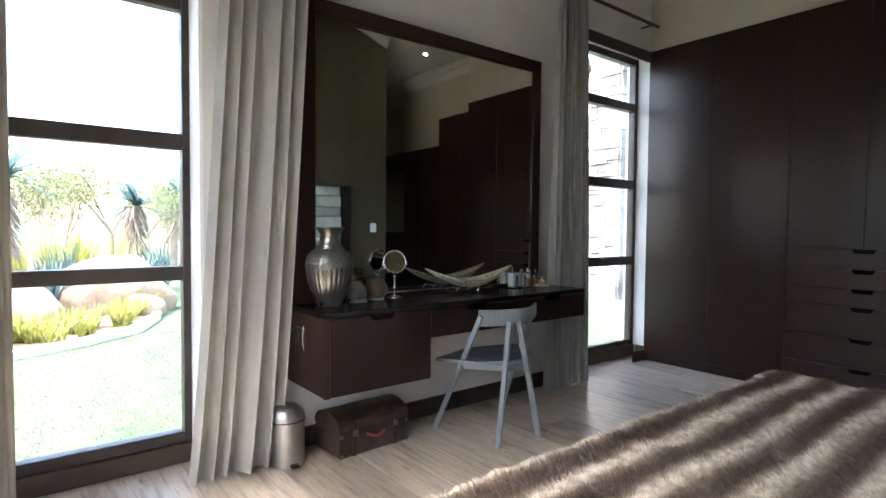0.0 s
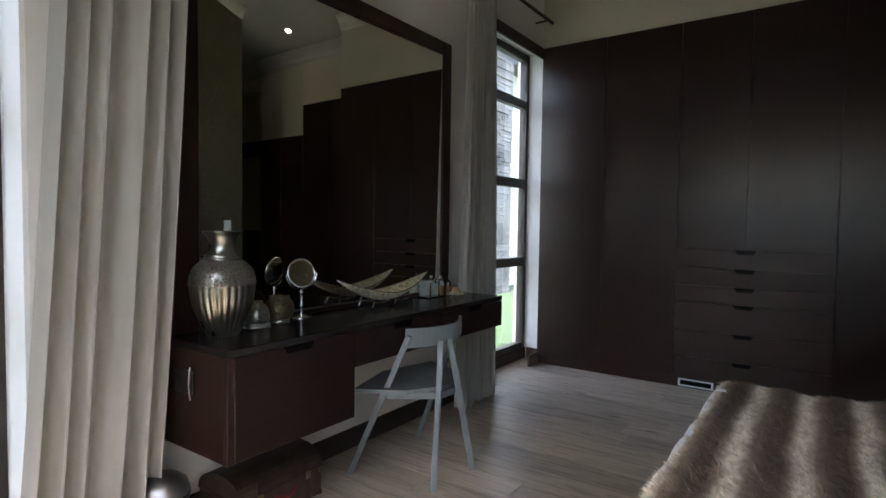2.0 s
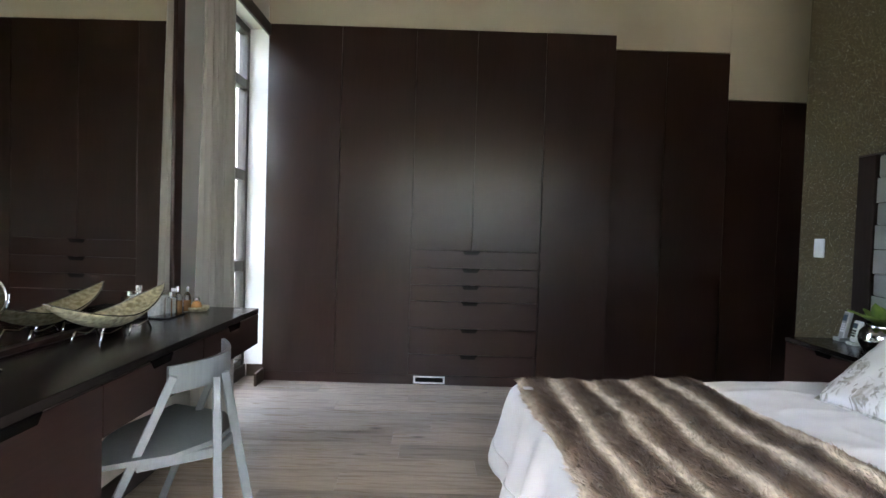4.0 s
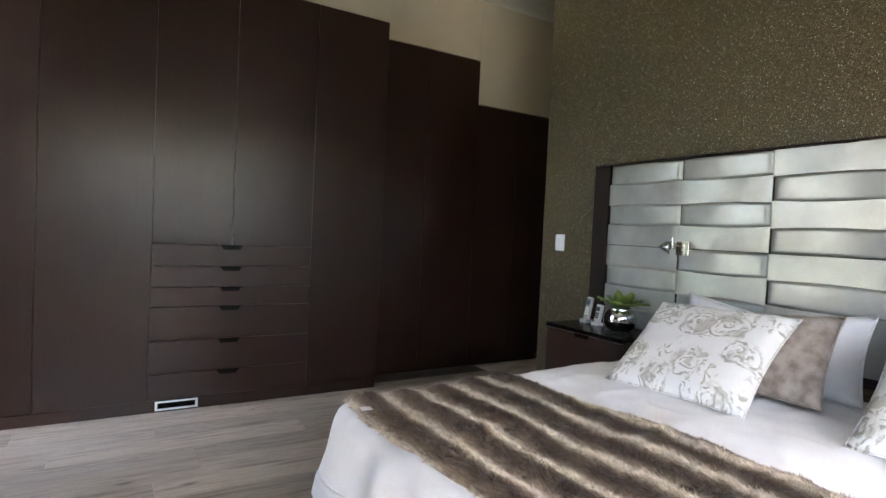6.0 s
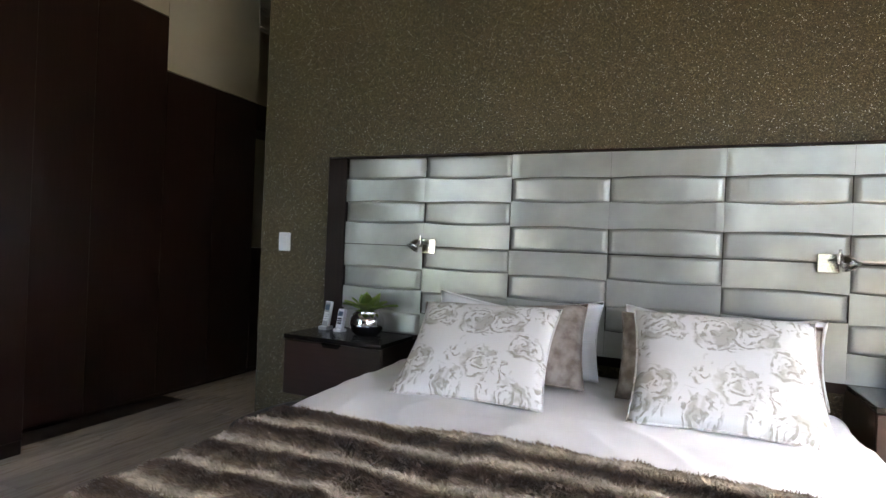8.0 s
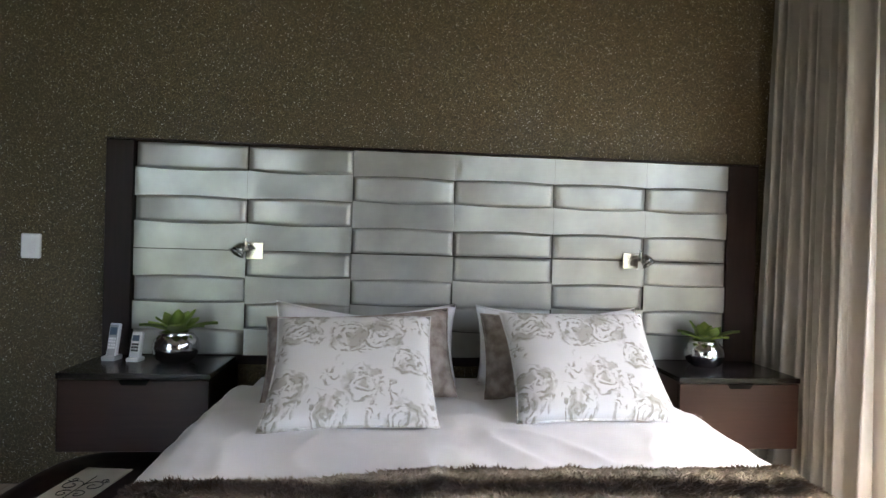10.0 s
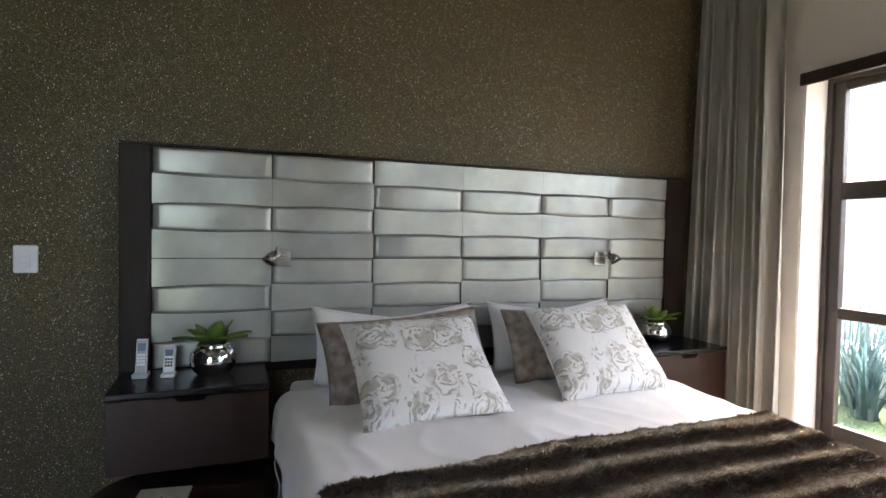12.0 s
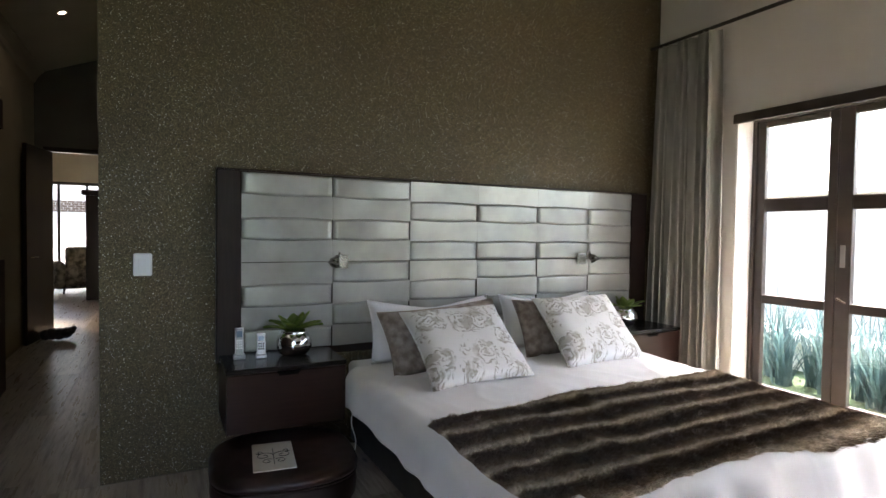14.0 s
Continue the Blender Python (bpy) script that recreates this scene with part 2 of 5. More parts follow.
mp.inputs["Scale"].default_value = (14, 1.1, 14)
k.link(add.outputs[0], mp.inputs["Vector"])
g = k.noise(mp.outputs[0], 2.4, 8, 0.62)
col = k.ramp(g, [(0.28, (0.20, 0.152, 0.115)), (0.48, (0.39, 0.322, 0.255)), (0.72, (0.53, 0.455, 0.37))])
mp2 = k.n("Mapping")
mp2.inputs["Scale"].default_value = (3.0, 1.0, 3.0)
k.link(add.outputs[0], mp2.inputs["Vector"])
knots = k.n("TexVoronoi", Scale=1.6)
k.link(mp2.outputs[0], knots.inputs["Vector"])
col = k.mix(k.ramp(knots.outputs["Distance"], [(0.03, (0.85, 0.85, 0.85)), (0.09, (0, 0, 0))]), col, (0.06, 0.045, 0.035))
hsv = k.n("HueSaturation")
mr = k.n("MapRange", To_Min=0.78, To_Max=1.2)
k.link(info.outputs["Random"], mr.inputs["Value"])
k.link(mr.outputs[0], hsv.inputs["Value"])
k.link(col, hsv.inputs["Color"])
k.color(hsv.outputs["Color"])
k.rough(g, 0.34, 0.23)
k.bump(g, 0.22, 0.001)
M["floor"] = k.m

# curtain cloth
k = Nodes("greige_curtain", (0.40, 0.375, 0.32), 0.85)
v = k.coords((1, 1, 0.15))
k.color(k.ramp(k.noise(v, 14, 4), [(0.3, (0.262, 0.253, 0.227)), (0.7, (0.325, 0.314, 0.283))]))
k.bump(k.noise(k.coords(), 500, 2), 0.15, 0.0006)
k.b.inputs["Sheen Weight"].default_value = 0.3
M["curtain"] = k.m

# floral print on cushions
k = Nodes("floral_print", (0.70, 0.70, 0.69), 0.88)
tc = k.n("TexCoord")
rot = k.n("Mapping")
rot.inputs["Rotation"].default_value = (radians(-49), 0, 0)
k.link(tc.outputs["Object"], rot.inputs["Vector"])
sx_ = k.n("SeparateXYZ")
k.link(rot.outputs[0], sx_.inputs[0])
flat = k.n("CombineXYZ")
k.link(sx_.outputs["X"], flat.inputs["X"])
k.link(sx_.outputs["Z"], flat.inputs["Y"])
v = flat.outputs[0]
wv = k.n("TexNoise", Scale=9.0, Detail=3.0, Roughness=0.6)
k.link(v, wv.inputs["Vector"])
mv = k.n("VectorMath")
mv.operation = "MULTIPLY_ADD"
mv.inputs[1].default_value = (0.13, 0.13, 0.0)
k.link(wv.outputs["Color"], mv.inputs[0])
k.link(v, mv.inputs[2])


def math_node(op, a_, b_=None):
    n_ = k.n("Math")
    n_.operation = op
    for s_, x_ in zip(n_.inputs, (a_, b_)):
        if x_ is None:
            continue
        if isinstance(x_, (int, float)):
            s_.default_value = x_
        else:
            k.link(x_, s_)
    return n_.outputs[0]


def swirls(scale, rings, arms, lo, hi):
    """Curled petal strokes round scattered centres."""
    vo = k.n("TexVoronoi", Scale=scale, Randomness=0.9)
    vo.voronoi_dimensions = "2D"
    k.link(mv.outputs[0], vo.inputs["Vector"])
    df = k.n("VectorMath")
    df.operation = "SUBTRACT"
    k.link(mv.outputs[0], df.inputs[0])
    k.link(vo.outputs["Position"], df.inputs[1])
    s_ = k.n("SeparateXYZ")
    k.link(df.outputs[0], s_.inputs[0])
    th = math_node("ARCTAN2", s_.outputs["Y"], s_.outputs["X"])
    arg = math_node("ADD", math_node("MULTIPLY", vo.outputs["Distance"], rings), math_node("MULTIPLY", th, arms))
    st = k.ramp(math_node("SINE", arg), [(0.0, (0, 0, 0)), (0.4, (1, 1, 1))])
    inn = k.ramp(vo.outputs["Distance"], [(lo, (1, 1, 1)), (hi, (0, 0, 0))])
    return k.mix(1.0, st, inn, "MULTIPLY"), inn


broken = k.ramp(k.noise(v, 30, 4, 0.65), [(0.42, (0, 0, 0)), (0.54, (1, 1, 1))])
rose, inside = swirls(5.2, 44.0, 1.0, 0.36, 0.44)
leafy, inl = swirls(9.5, 10.0, 5.0, 0.34, 0.46)
m1 = k.mix(1.0, rose, broken, "MULTIPLY")
inv = k.ramp(inside, [(0.2, (1, 1, 1)), (0.8, (0, 0, 0))])
sel = k.ramp(k.noise(v, 6.0, 1), [(0.47, (0, 0, 0)), (0.53, (1, 1, 1))])
m2 = k.mix(1.0, k.mix(1.0, leafy, broken, "MULTIPLY"), k.mix(1.0, inv, sel, "MULTIPLY"), "MULTIPLY")
shade = k.ramp(k.noise(mv.outputs[0], 13, 2), [(0.48, (0, 0, 0)), (0.56, (0.8, 0.8, 0.8))])
col = k.mix(k.mix(1.0, inside, shade, "MULTIPLY"), (0.72, 0.71, 0.69), (0.42, 0.40, 0.345))
col = k.mix(m1, col, (0.345, 0.33, 0.285))
col = k.mix(m2, col, (0.36, 0.34, 0.29))
k.color(col)
k.bump(k.noise(v, 350, 2), 0.12, 0.0006)
M["floral"] = k.m

# striped fur
def fur_material(name, dark, mid, light):
    k = Nodes(name, dark, 0.75)
    c = k.n("TexCoord")
    s = k.n("SeparateXYZ")
    k.link(c.outputs["Object"], s.inputs[0])
    wob = k.noise(c.outputs["Object"], 3.0, 3)
    ml = k.n("Math")
    ml.operation = "MULTIPLY_ADD"
    ml.inputs[1].default_value, ml.inputs[2].default_value = 0.05, -0.025
    k.link(wob, ml.inputs[0])
    ad = k.n("Math")
    ad.operation = "ADD"
    k.link(s.outputs["Y"], ad.inputs[0])
    k.link(ml.outputs[0], ad.inputs[1])
    dv = k.n("Math")
    dv.operation = "DIVIDE"
    dv.inputs[1].default_value = 0.165
    k.link(ad.outputs[0], dv.inputs[0])
    fr = k.n("Math")
    fr.operation = "FRACT"
    k.link(dv.outputs[0], fr.inputs[0])
    col = k.ramp(fr.outputs[0], [(0.0, dark), (0.22, dark), (0.44, mid), (0.64, light), (0.76, light), (0.90, mid), (1.0, dark)])
    fine = k.noise(c.outputs["Object"], 45, 4)
    col = k.mix(k.ramp(fine, [(0.35, (0.5, 0.5, 0.5)), (0.6, (0, 0, 0))]), col, dark)
    k.color(col)
    k.b.inputs["Sheen Weight"].default_value = 0.12
    return k.m


M["fur"] = fur_material("striped_fur", (0.072, 0.046, 0.030), (0.22, 0.157, 0.106), (0.72, 0.63, 0.50))


# ---- shape helpers ----
def part(name, bm, material, parent, label="", smooth=False):
    """Link a bmesh as one mesh object under a thing or a part."""
    me = bpy.data.meshes.new(name)
    bm.to_mesh(me)
    bm.free()
    me.materials.append(material)
    if smooth:
        for p in me.polygons:
            p.use_smooth = True
    ob = new(name, me)
    if parent is not None:
        ob.parent = parent
    return tagged(ob, label)


def thing(name, label, category, at=(0, 0, 0), rz=0.0, group=""):
    e = new(name)
    e.matrix_world = pose(*at, 0, 0, rz)
    return tagged(e, label, category, group)


def structure(ob, label=""):
    return tagged(ob, label, kind="structure")


def box(bm, x0, x1, y0, y1, z0, z1, bevel=0.0, segs=1, m=None):
    """Add a box, with bevelled edges if asked, to a bmesh."""
    made = bmesh.ops.create_cube(bm, size=1.0)["verts"]
    for vtx in made:
        vtx.co = Vector(((x0 + x1) / 2 + vtx.co.x * (x1 - x0), (y0 + y1) / 2 + vtx.co.y * (y1 - y0), (z0 + z1) / 2 + vtx.co.z * (z1 - z0)))
    if m is not None:
        for vtx in made:
            vtx.co = m @ vtx.co
    if bevel > 0:
        edges = list({e for vtx in made for e in vtx.link_edges})
        bmesh.ops.bevel(bm, geom=edges, offset=bevel, segments=segs, affect="EDGES", profile=0.5)
    return bm


def B(x0, x1, y0, y1, z0, z1, bevel=0.0, segs=1, m=None):
    return box(bmesh.new(), x0, x1, y0, y1, z0, z1, bevel, segs, m)


def rod(bm, a, b, r0, r1=None, n=10):
    """A tapered rod from a to b."""
    a, b = Vector(a), Vector(b)
    r1 = r0 if r1 is None else r1
    q = (b - a).to_track_quat("Z", "Y").to_matrix()
    rings = []
    for p, r in ((a, r0), (b, r1)):
        rings.append([bm.verts.new(p + q @ Vector((r * math.cos(t), r * math.sin(t), 0))) for t in (2 * math.pi * i / n for i in range(n))])
    for i in range(n):
        j = (i + 1) % n
        bm.faces.new((rings[0][i], rings[0][j], rings[1][j], rings[1][i]))
    bm.faces.new(rings[0][::-1])
    bm.faces.new(rings[1])
    return bm


def tube(points, r, n=8, closed=False, bm=None):
    """One continuous round cord through points."""
    bm = bm or bmesh.new()
    pts = [Vector(p) for p in points]
    rings = []
    m = len(pts)
    for i, p in enumerate(pts):
        a = pts[(i - 1) % m] if closed or i else p
        b = pts[(i + 1) % m] if closed or i < m - 1 else p
        q = (b - a).to_track_quat("Z", "Y").to_matrix()
        rings.append([bm.verts.new(p + q @ Vector((r * math.cos(t), r * math.sin(t), 0))) for t in (2 * math.pi * k_ / n for k_ in range(n))])
    for i in range(m if closed else m - 1):
        A, C = rings[i], rings[(i + 1) % m]
        for k_ in range(n):
            j = (k_ + 1) % n
            bm.faces.new((A[k_], A[j], C[j], C[k_]))
    if not closed:
        bm.faces.new(rings[0][::-1])
        bm.faces.new(rings[-1])
    return bm


def beam(bm, a, b, w, d, up=(0, 0, 1), bevel=0.003):
    """A rectangular bar from a to b, w wide and d deep."""
    a, b = Vector(a), Vector(b)
    z = (b - a).normalized()
    x = Vector(up).cross(z)
    x = x.normalized() if x.length > 1e-4 else Vector((1, 0, 0))
    y = z.cross(x)
    m = Matrix.Translation((a + b) / 2) @ Matrix((x, y, z)).transposed().to_4x4()
    L = (b - a).length
    return box(bm, -w / 2, w / 2, -d / 2, d / 2, -L / 2, L / 2, bevel, 1, m)


def lathe(profile, n=32, ripple=None):
    """A turned shape from (radius, height) pairs; ripple(angle, i) scales the radius."""
    bm = bmesh.new()
    rows = []
    for i, (r, z) in enumerate(profile):
        if r < 1e-5:
            rows.append([bm.verts.new((0, 0, z))])
        else:
            rows.append([])
            for kk in range(n):
                t = 2 * math.pi * kk / n
                f = ripple(t, i) if ripple else 1.0
                rows[-1].append(bm.verts.new((r * f * math.cos(t), r * f * math.sin(t), z)))
    for a, b in zip(rows, rows[1:]):
        for kk in range(n):
            j = (kk + 1) % n
            if len(a) == 1 and len(b) == 1:
                continue
            if len(a) == 1:
                bm.faces.new((a[0], b[j], b[kk]))
            elif len(b) == 1:
                bm.faces.new((a[kk], a[j], b[0]))
            else:
                bm.faces.new((a[kk], a[j], b[j], b[kk]))
    return bm


def sheet(nu, nv, fn):
    """A grid of (nu+1) x (nv+1) points from fn(u, v), u and v from 0 to 1."""
    bm = bmesh.new()
    g = [[bm.verts.new(fn(i / nu, j / nv)) for j in range(nv + 1)] for i in range(nu + 1)]
    for i in range(nu):
        for j in range(nv):
            bm.faces.new((g[i][j], g[i + 1][j], g[i + 1][j + 1], g[i][j + 1]))
    return bm


def thicken(bm, t):
    bm.normal_update()
    bmesh.ops.solidify(bm, geom=bm.faces[:], thickness=t)
    return bm


def prism(points, z0, z1, m=None):
    """A flat outline in x, y drawn out from z0 to z1."""
    bm = bmesh.new()
    lo = [bm.verts.new((x, y, z0)) for x, y in points]
    hi = [bm.verts.new((x, y, z1)) for x, y in points]
    n = len(points)
    for i in range(n):
        j = (i + 1) % n
        bm.faces.new((lo[i], lo[j], hi[j], hi[i]))
    bm.faces.new(lo[::-1])
    bm.faces.new(hi)
    if m is not None:
        for vtx in bm.verts:
            vtx.co = m @ vtx.co
    bmesh.ops.recalc_face_normals(bm, faces=bm.faces)
    return bm


# ---- the room ----
XD, XW, XP, XE = -0.25, 4.43, 4.74, 3.91      # door wall, wardrobe front, passage wardrobe front, end of bed wall
YW, YB, H = 3.84, -0.05, 3.46                  # window wall, bed wall, ceiling over the wardrobes
PITCH = 0.40                                   # the ceiling rises towards the garden doors
XC = 5.05                                      # wall behind the wardrobes
LINTEL = 2.79


def roof(x):
    return H + PITCH * (4.752 - x)


def wall(name, material, boxes, label, sloped=True):
    """Wall pieces; those that reach the ceiling end on its slope."""
    e = structure(new(name), label)
    for b in boxes:
        bm = B(*b)
        if sloped:
            for vtx in bm.verts:
                if vtx.co.z > H - 0.001:
                    vtx.co.z = roof(vtx.co.x) + 0.02
        part("wall_piece", bm, material, e)
    return e


GY = 4.05  # plane of the window frames
# window wall with two tall openings
wall("wall_north", M["white_wall"], [
    (-0.50, -0.30, YW, 4.15, 0, H), (0.60, 3.36, YW, 4.15, 0, H), (4.56, 5.25, YW, 4.15, 0, H),
    (-0.30, 0.60, YW, 4.15, LINTEL, H), (3.36, 4.56, YW, 4.15, LINTEL, H)], "pale painted window wall with two tall openings")
# door wall: from the bed wall corner to the first opening, over it and past it
# the opening runs on out of view to y 3.35 for more daylight
wall("wall_west", M["white_wall"], [
    (-0.52, XD, -0.35, 0.69, 0, H), (-0.52, XD, 3.35, YW, 0, H), (-0.52, XD, 0.69, 3.35, 2.30, H)], "pale painted wall round the glazed garden doors")
w = wall("wall_south", M["mica"], [(-0.25, XE, YB - 0.22, YB, 0, H)], "olive brown mica textured wall behind the bed")
wall("wall_east", M["cream"], [(XC, XC + 0.2, -6.5, YW, 0, H)], "cream wall above and behind the wardrobes")
wall("wall_bulkhead", M["cream"], [(XW + 0.012, XC, 1.117, YW - 0.0, 2.802, H), (XP + 0.012, XC, 0.06, 1.115, 2.80, H), (XP + 0.012, XC, -0.87, 0.058, 2.41, H)], "cream wall above the wardrobes")
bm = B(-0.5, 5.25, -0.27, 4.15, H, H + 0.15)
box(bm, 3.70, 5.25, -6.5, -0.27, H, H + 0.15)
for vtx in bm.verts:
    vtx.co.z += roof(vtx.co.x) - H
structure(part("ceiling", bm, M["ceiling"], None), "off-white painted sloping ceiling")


def cornice(bm, a, b, out):
    """A stepped cove under the ceiling from a to b, standing out towards out."""
    a, b, o = Vector((*a, 0)), Vector((*b, 0)), Vector((*out, 0))
    prof = [(0, H), (0.11, H), (0.11, H - 0.02), (0.075, H - 0.035), (0.04, H - 0.07), (0.022, H - 0.11), (0.0, H - 0.125)]
    rows = [[bm.verts.new(p + o * d + Vector((0, 0, z + roof(p.x + o.x * d) - H))) for d, z in prof] for p in (a, b)]
    n = len(prof)
    for i in range(n):
        j = (i + 1) % n
        bm.faces.new((rows[0][i], rows[0][j], rows[1][j], rows[1][i]))
    bm.faces.new(rows[0])
    bm.faces.new(rows[1][::-1])


bm = bmesh.new()
cornice(bm, (XW + 0.012, YW), (XW + 0.012, 1.117), (-1, 0))
cornice(bm, (XP + 0.012, 1.11), (XP + 0.012, -0.87), (-1, 0))
cornice(bm, (XC, -0.88), (XC, -6.5), (-1, 0))
cornice(bm, (XD, YB), (XD, YW), (1, 0))
cornice(bm, (XD, YW), (XW, YW), (0, -1))
cornice(bm, (XD, YB), (XE, YB), (0, 1))
bmesh.ops.recalc_face_normals(bm, faces=bm.faces)
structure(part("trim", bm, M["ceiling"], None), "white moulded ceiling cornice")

# skirting boards
bm = bmesh.new()
box(bm, 0.62, 3.34, YW - 0.018, YW, 0, 0.11, 0.004)
structure(part("baseboard", bm, M["frame_dark"], None), "dark skirting board under the dressing table")
bm = bmesh.new()
box(bm, 4.25, XW - 0.0, YW - 0.02, YW + 0.0, 0, 0.10, 0.003)
box(bm, 4.545, 4.56, YW + 0.001, 4.0, 0.0, 0.10, 0.003)
structure(part("baseboard", bm, M["board_brown"], None), "brown skirting board in the window corner")

# white reveals of the window openings
for x in (0.60, 4.545):
    structure(part("trim", B(x - 0.015 if x < 1 else x, x if x < 1 else x + 0.014, YW + 0.002, 4.02, 0.10, LINTEL), M["reveal"], None), "white painted window reveal")
for y0, y1 in ((0.692, 0.702),):
    structure(part("trim", B(-0.44, XD - 0.002, y0, y1, 0.0, 2.29), M["reveal"], None), "white painted door reveal")


def window(name, x0, x1, label, levels, xs=()):
    """A tall timber window in the window wall: frame, rails, panes and a low board."""
    e = structure(new(name), label)
    e.matrix_world = pose(0, 0, 0)
    f, d0, d1 = 0.05, GY - 0.03, GY + 0.045
    for s0, s1 in ((x0, x0 + f), (x1 - f, x1)):
        part("window_frame", B(s0, s1, d0, d1, 0.10, LINTEL, 0.004), M["frame_dark"], e)
    part("window_frame", B(x0 + f, x1 - f, d0, d1, LINTEL - 0.06, LINTEL, 0.004), M["frame_dark"], e)
    part("window_board", B(x0, x1, d0 - 0.012, d1, 0.0, 0.098, 0.004), M["board_brown"], e, "brown timber board under the window")
    z = 0.10
    for a, b in levels:
        part("window_rail", B(x0 + f, x1 - f, d0 + 0.004, d1 - 0.004, a, b, 0.004), M["frame_dark"], e)
        if z < a - 0.05:
            p = part("pane", B(x0 + f - 0.004, x1 - f + 0.004, GY + 0.004, GY + 0.010, z - 0.002, a + 0.002), M["glass"], e)
            p.visible_shadow = False
        z = b
    p = part("pane", B(x0 + f - 0.004, x1 - f + 0.004, GY + 0.004, GY + 0.010, z - 0.002, LINTEL - 0.058), M["glass"], e)
    p.visible_shadow = False
    return e


LEV = [(0.10, 0.155), (0.925, 0.995), (1.575, 1.655), (2.26, 2.335)]
LEV2 = [(0.10, 0.15), (0.865, 0.945), (1.58, 1.66), (2.30, 2.375)]
window("window_1", -0.30, 0.60, "dark timber window with four panes behind a grey curtain", LEV)
window("window_2", 3.36, 4.55, "dark timber window with four panes beside the wardrobes", LEV2)
structure(part("lintel", B(3.30, 4.428, YW - 0.022, YW - 0.001, LINTEL - 0.09, LINTEL + 0.005, 0.004), M["frame_dark"], None), "dark timber lintel over the window")
structure(part("lintel", B(-0.24, 0.66, YW - 0.022, YW - 0.001, LINTEL - 0.09, LINTEL + 0.005, 0.004), M["frame_dark"], None), "dark timber lintel over the window")
structure(part("lintel", B(XD + 0.001, XD + 0.03, 0.68, 3.40, 2.235, 2.305, 0.004), M["frame_dark"], None), "dark timber lintel over the garden doors")


def leaf_door(name, y0, y1, label, handle=None, bolts=False, wide=0.075):
    """A glazed timber leaf in the plane of the garden doors, with three panes."""
    e = structure(new(name), label)
    x0, x1 = -0.50, -0.45
    for s0, s1 in ((y0, y0 + wide), (y1 - wide, y1)):
        part("stile", B(x0, x1, s0, s1, 0.02, 2.26, 0.004), M["frame_dark"], e)
    z = 0.02
    for a, b in ((0.02, 0.26), (0.885, 0.95), (1.58, 1.68), (2.215, 2.26)):
        part("rail", B(x0, x1, y0 + wide, y1 - wide, a, b, 0.004), M["frame_dark"], e)
        if z > 0.1:
            p = part("pane", B(-0.478, -0.472, y0 + wide - 0.004, y1 - wide + 0.004, z - 0.002, a + 0.002), M["glass"], e)
            p.visible_shadow = False
        z = b
    if handle:
        bm = B(x1, x1 + 0.006, handle - 0.016, handle + 0.016, 1.19, 1.34, 0.002)
        part("lock_plate", bm, M["steel"], e, "steel lock plate")
        bm = bmesh.new()
        rod(bm, (x1, handle, 0.98), (x1 + 0.04, handle, 0.98), 0.008)
        rod(bm, (x1 + 0.04, handle - 0.01, 0.98), (x1 + 0.045, handle + 0.05, 0.955), 0.009, 0.006)
        part("door_handle", bm, M["chrome"], e, "chrome lever handle")
    return e


bm = bmesh.new()
box(bm, -0.51, -0.43, 0.703, 0.733, 0.0, 2.298, 0.004)
box(bm, -0.51, -0.43, 3.31, 3.348, 0.0, 2.298, 0.004)
box(bm, -0.51, -0.43, 0.734, 3.31, 2.262, 2.298, 0.004)
structure(part("door_frame", bm, M["frame_dark"], None), "dark timber frame of the garden doors")
structure(part("door_sill", B(-0.51, -0.27, 0.734, 3.31, 0.0, 0.018, 0.003), M["board_brown"], None), "brown timber door sill")
leaf_door("door_1", 0.735, 1.298, "narrow glazed timber leaf beside the garden door", None, wide=0.06)
leaf_door("door_2", 1.302, 2.30, "glazed timber garden door with a chrome handle", 1.345, wide=0.092)
# leaf out of view, added so more daylight reaches the bed
leaf_door("door_3", 2.304, 3.308, "unseen glazed timber garden door leaf, closed, added to let in daylight", None, wide=0.092)


# ---- wardrobes ----
def handle_slot(e, x, yc, z, w=0.14, h=0.03):
    """A finger grip as a flat black piece, coloured like a shaded hollow."""
    pts = [(-w / 2, 0), (w / 2, 0), (w / 2 - 0.018, -h), (-w / 2 + 0.018, -h)]
    m = Matrix(((0, 0, 1, x), (1, 0, 0, yc), (0, 1, 0, z), (0, 0, 0, 1)))
    return part("finger_grip", prism(pts, -0.0012, 0.004, m), M["slot_shade"], e, "flat black patch for the shade inside a finger grip")


e = thing("wardrobe", "tall dark brown wardrobe with flat doors and a drawer stack", "wardrobe")
part("carcass", B(XW + 0.022, XC, 1.122, YW - 0.001, 0.0, 2.80), M["wenge"], e)
part("plinth", B(XW + 0.008, XW + 0.021, 1.122, YW - 0.004, 0.0, 0.075, 0.002), M["wenge_h"], e)
cols = [1.122, 1.667, 2.205, 2.681, 3.264, YW - 0.003]
g = 0.0016
for a, b, lo in ((cols[4], cols[5], 0.078), (cols[3], cols[4], 0.078), (cols[2], cols[3], 1.078), (cols[1], cols[2], 1.078), (cols[0], cols[1], 0.078)):
    part("door", B(XW, XW + 0.019, a + g, b - g, lo, 2.798, 0.0015), M["wenge"], e)
zs = [0.078, 0.245, 0.455, 0.672, 0.80, 0.935, 1.076]
for i, (a, b) in enumerate(zip(zs, zs[1:])):
    d = part("drawer_front", B(XW, XW + 0.019, cols[1] + g, cols[3] - g, a + g, b - g, 0.0015), M["wenge_h"], e)
    handle_slot(d, XW, 2.205, b - 0.001)
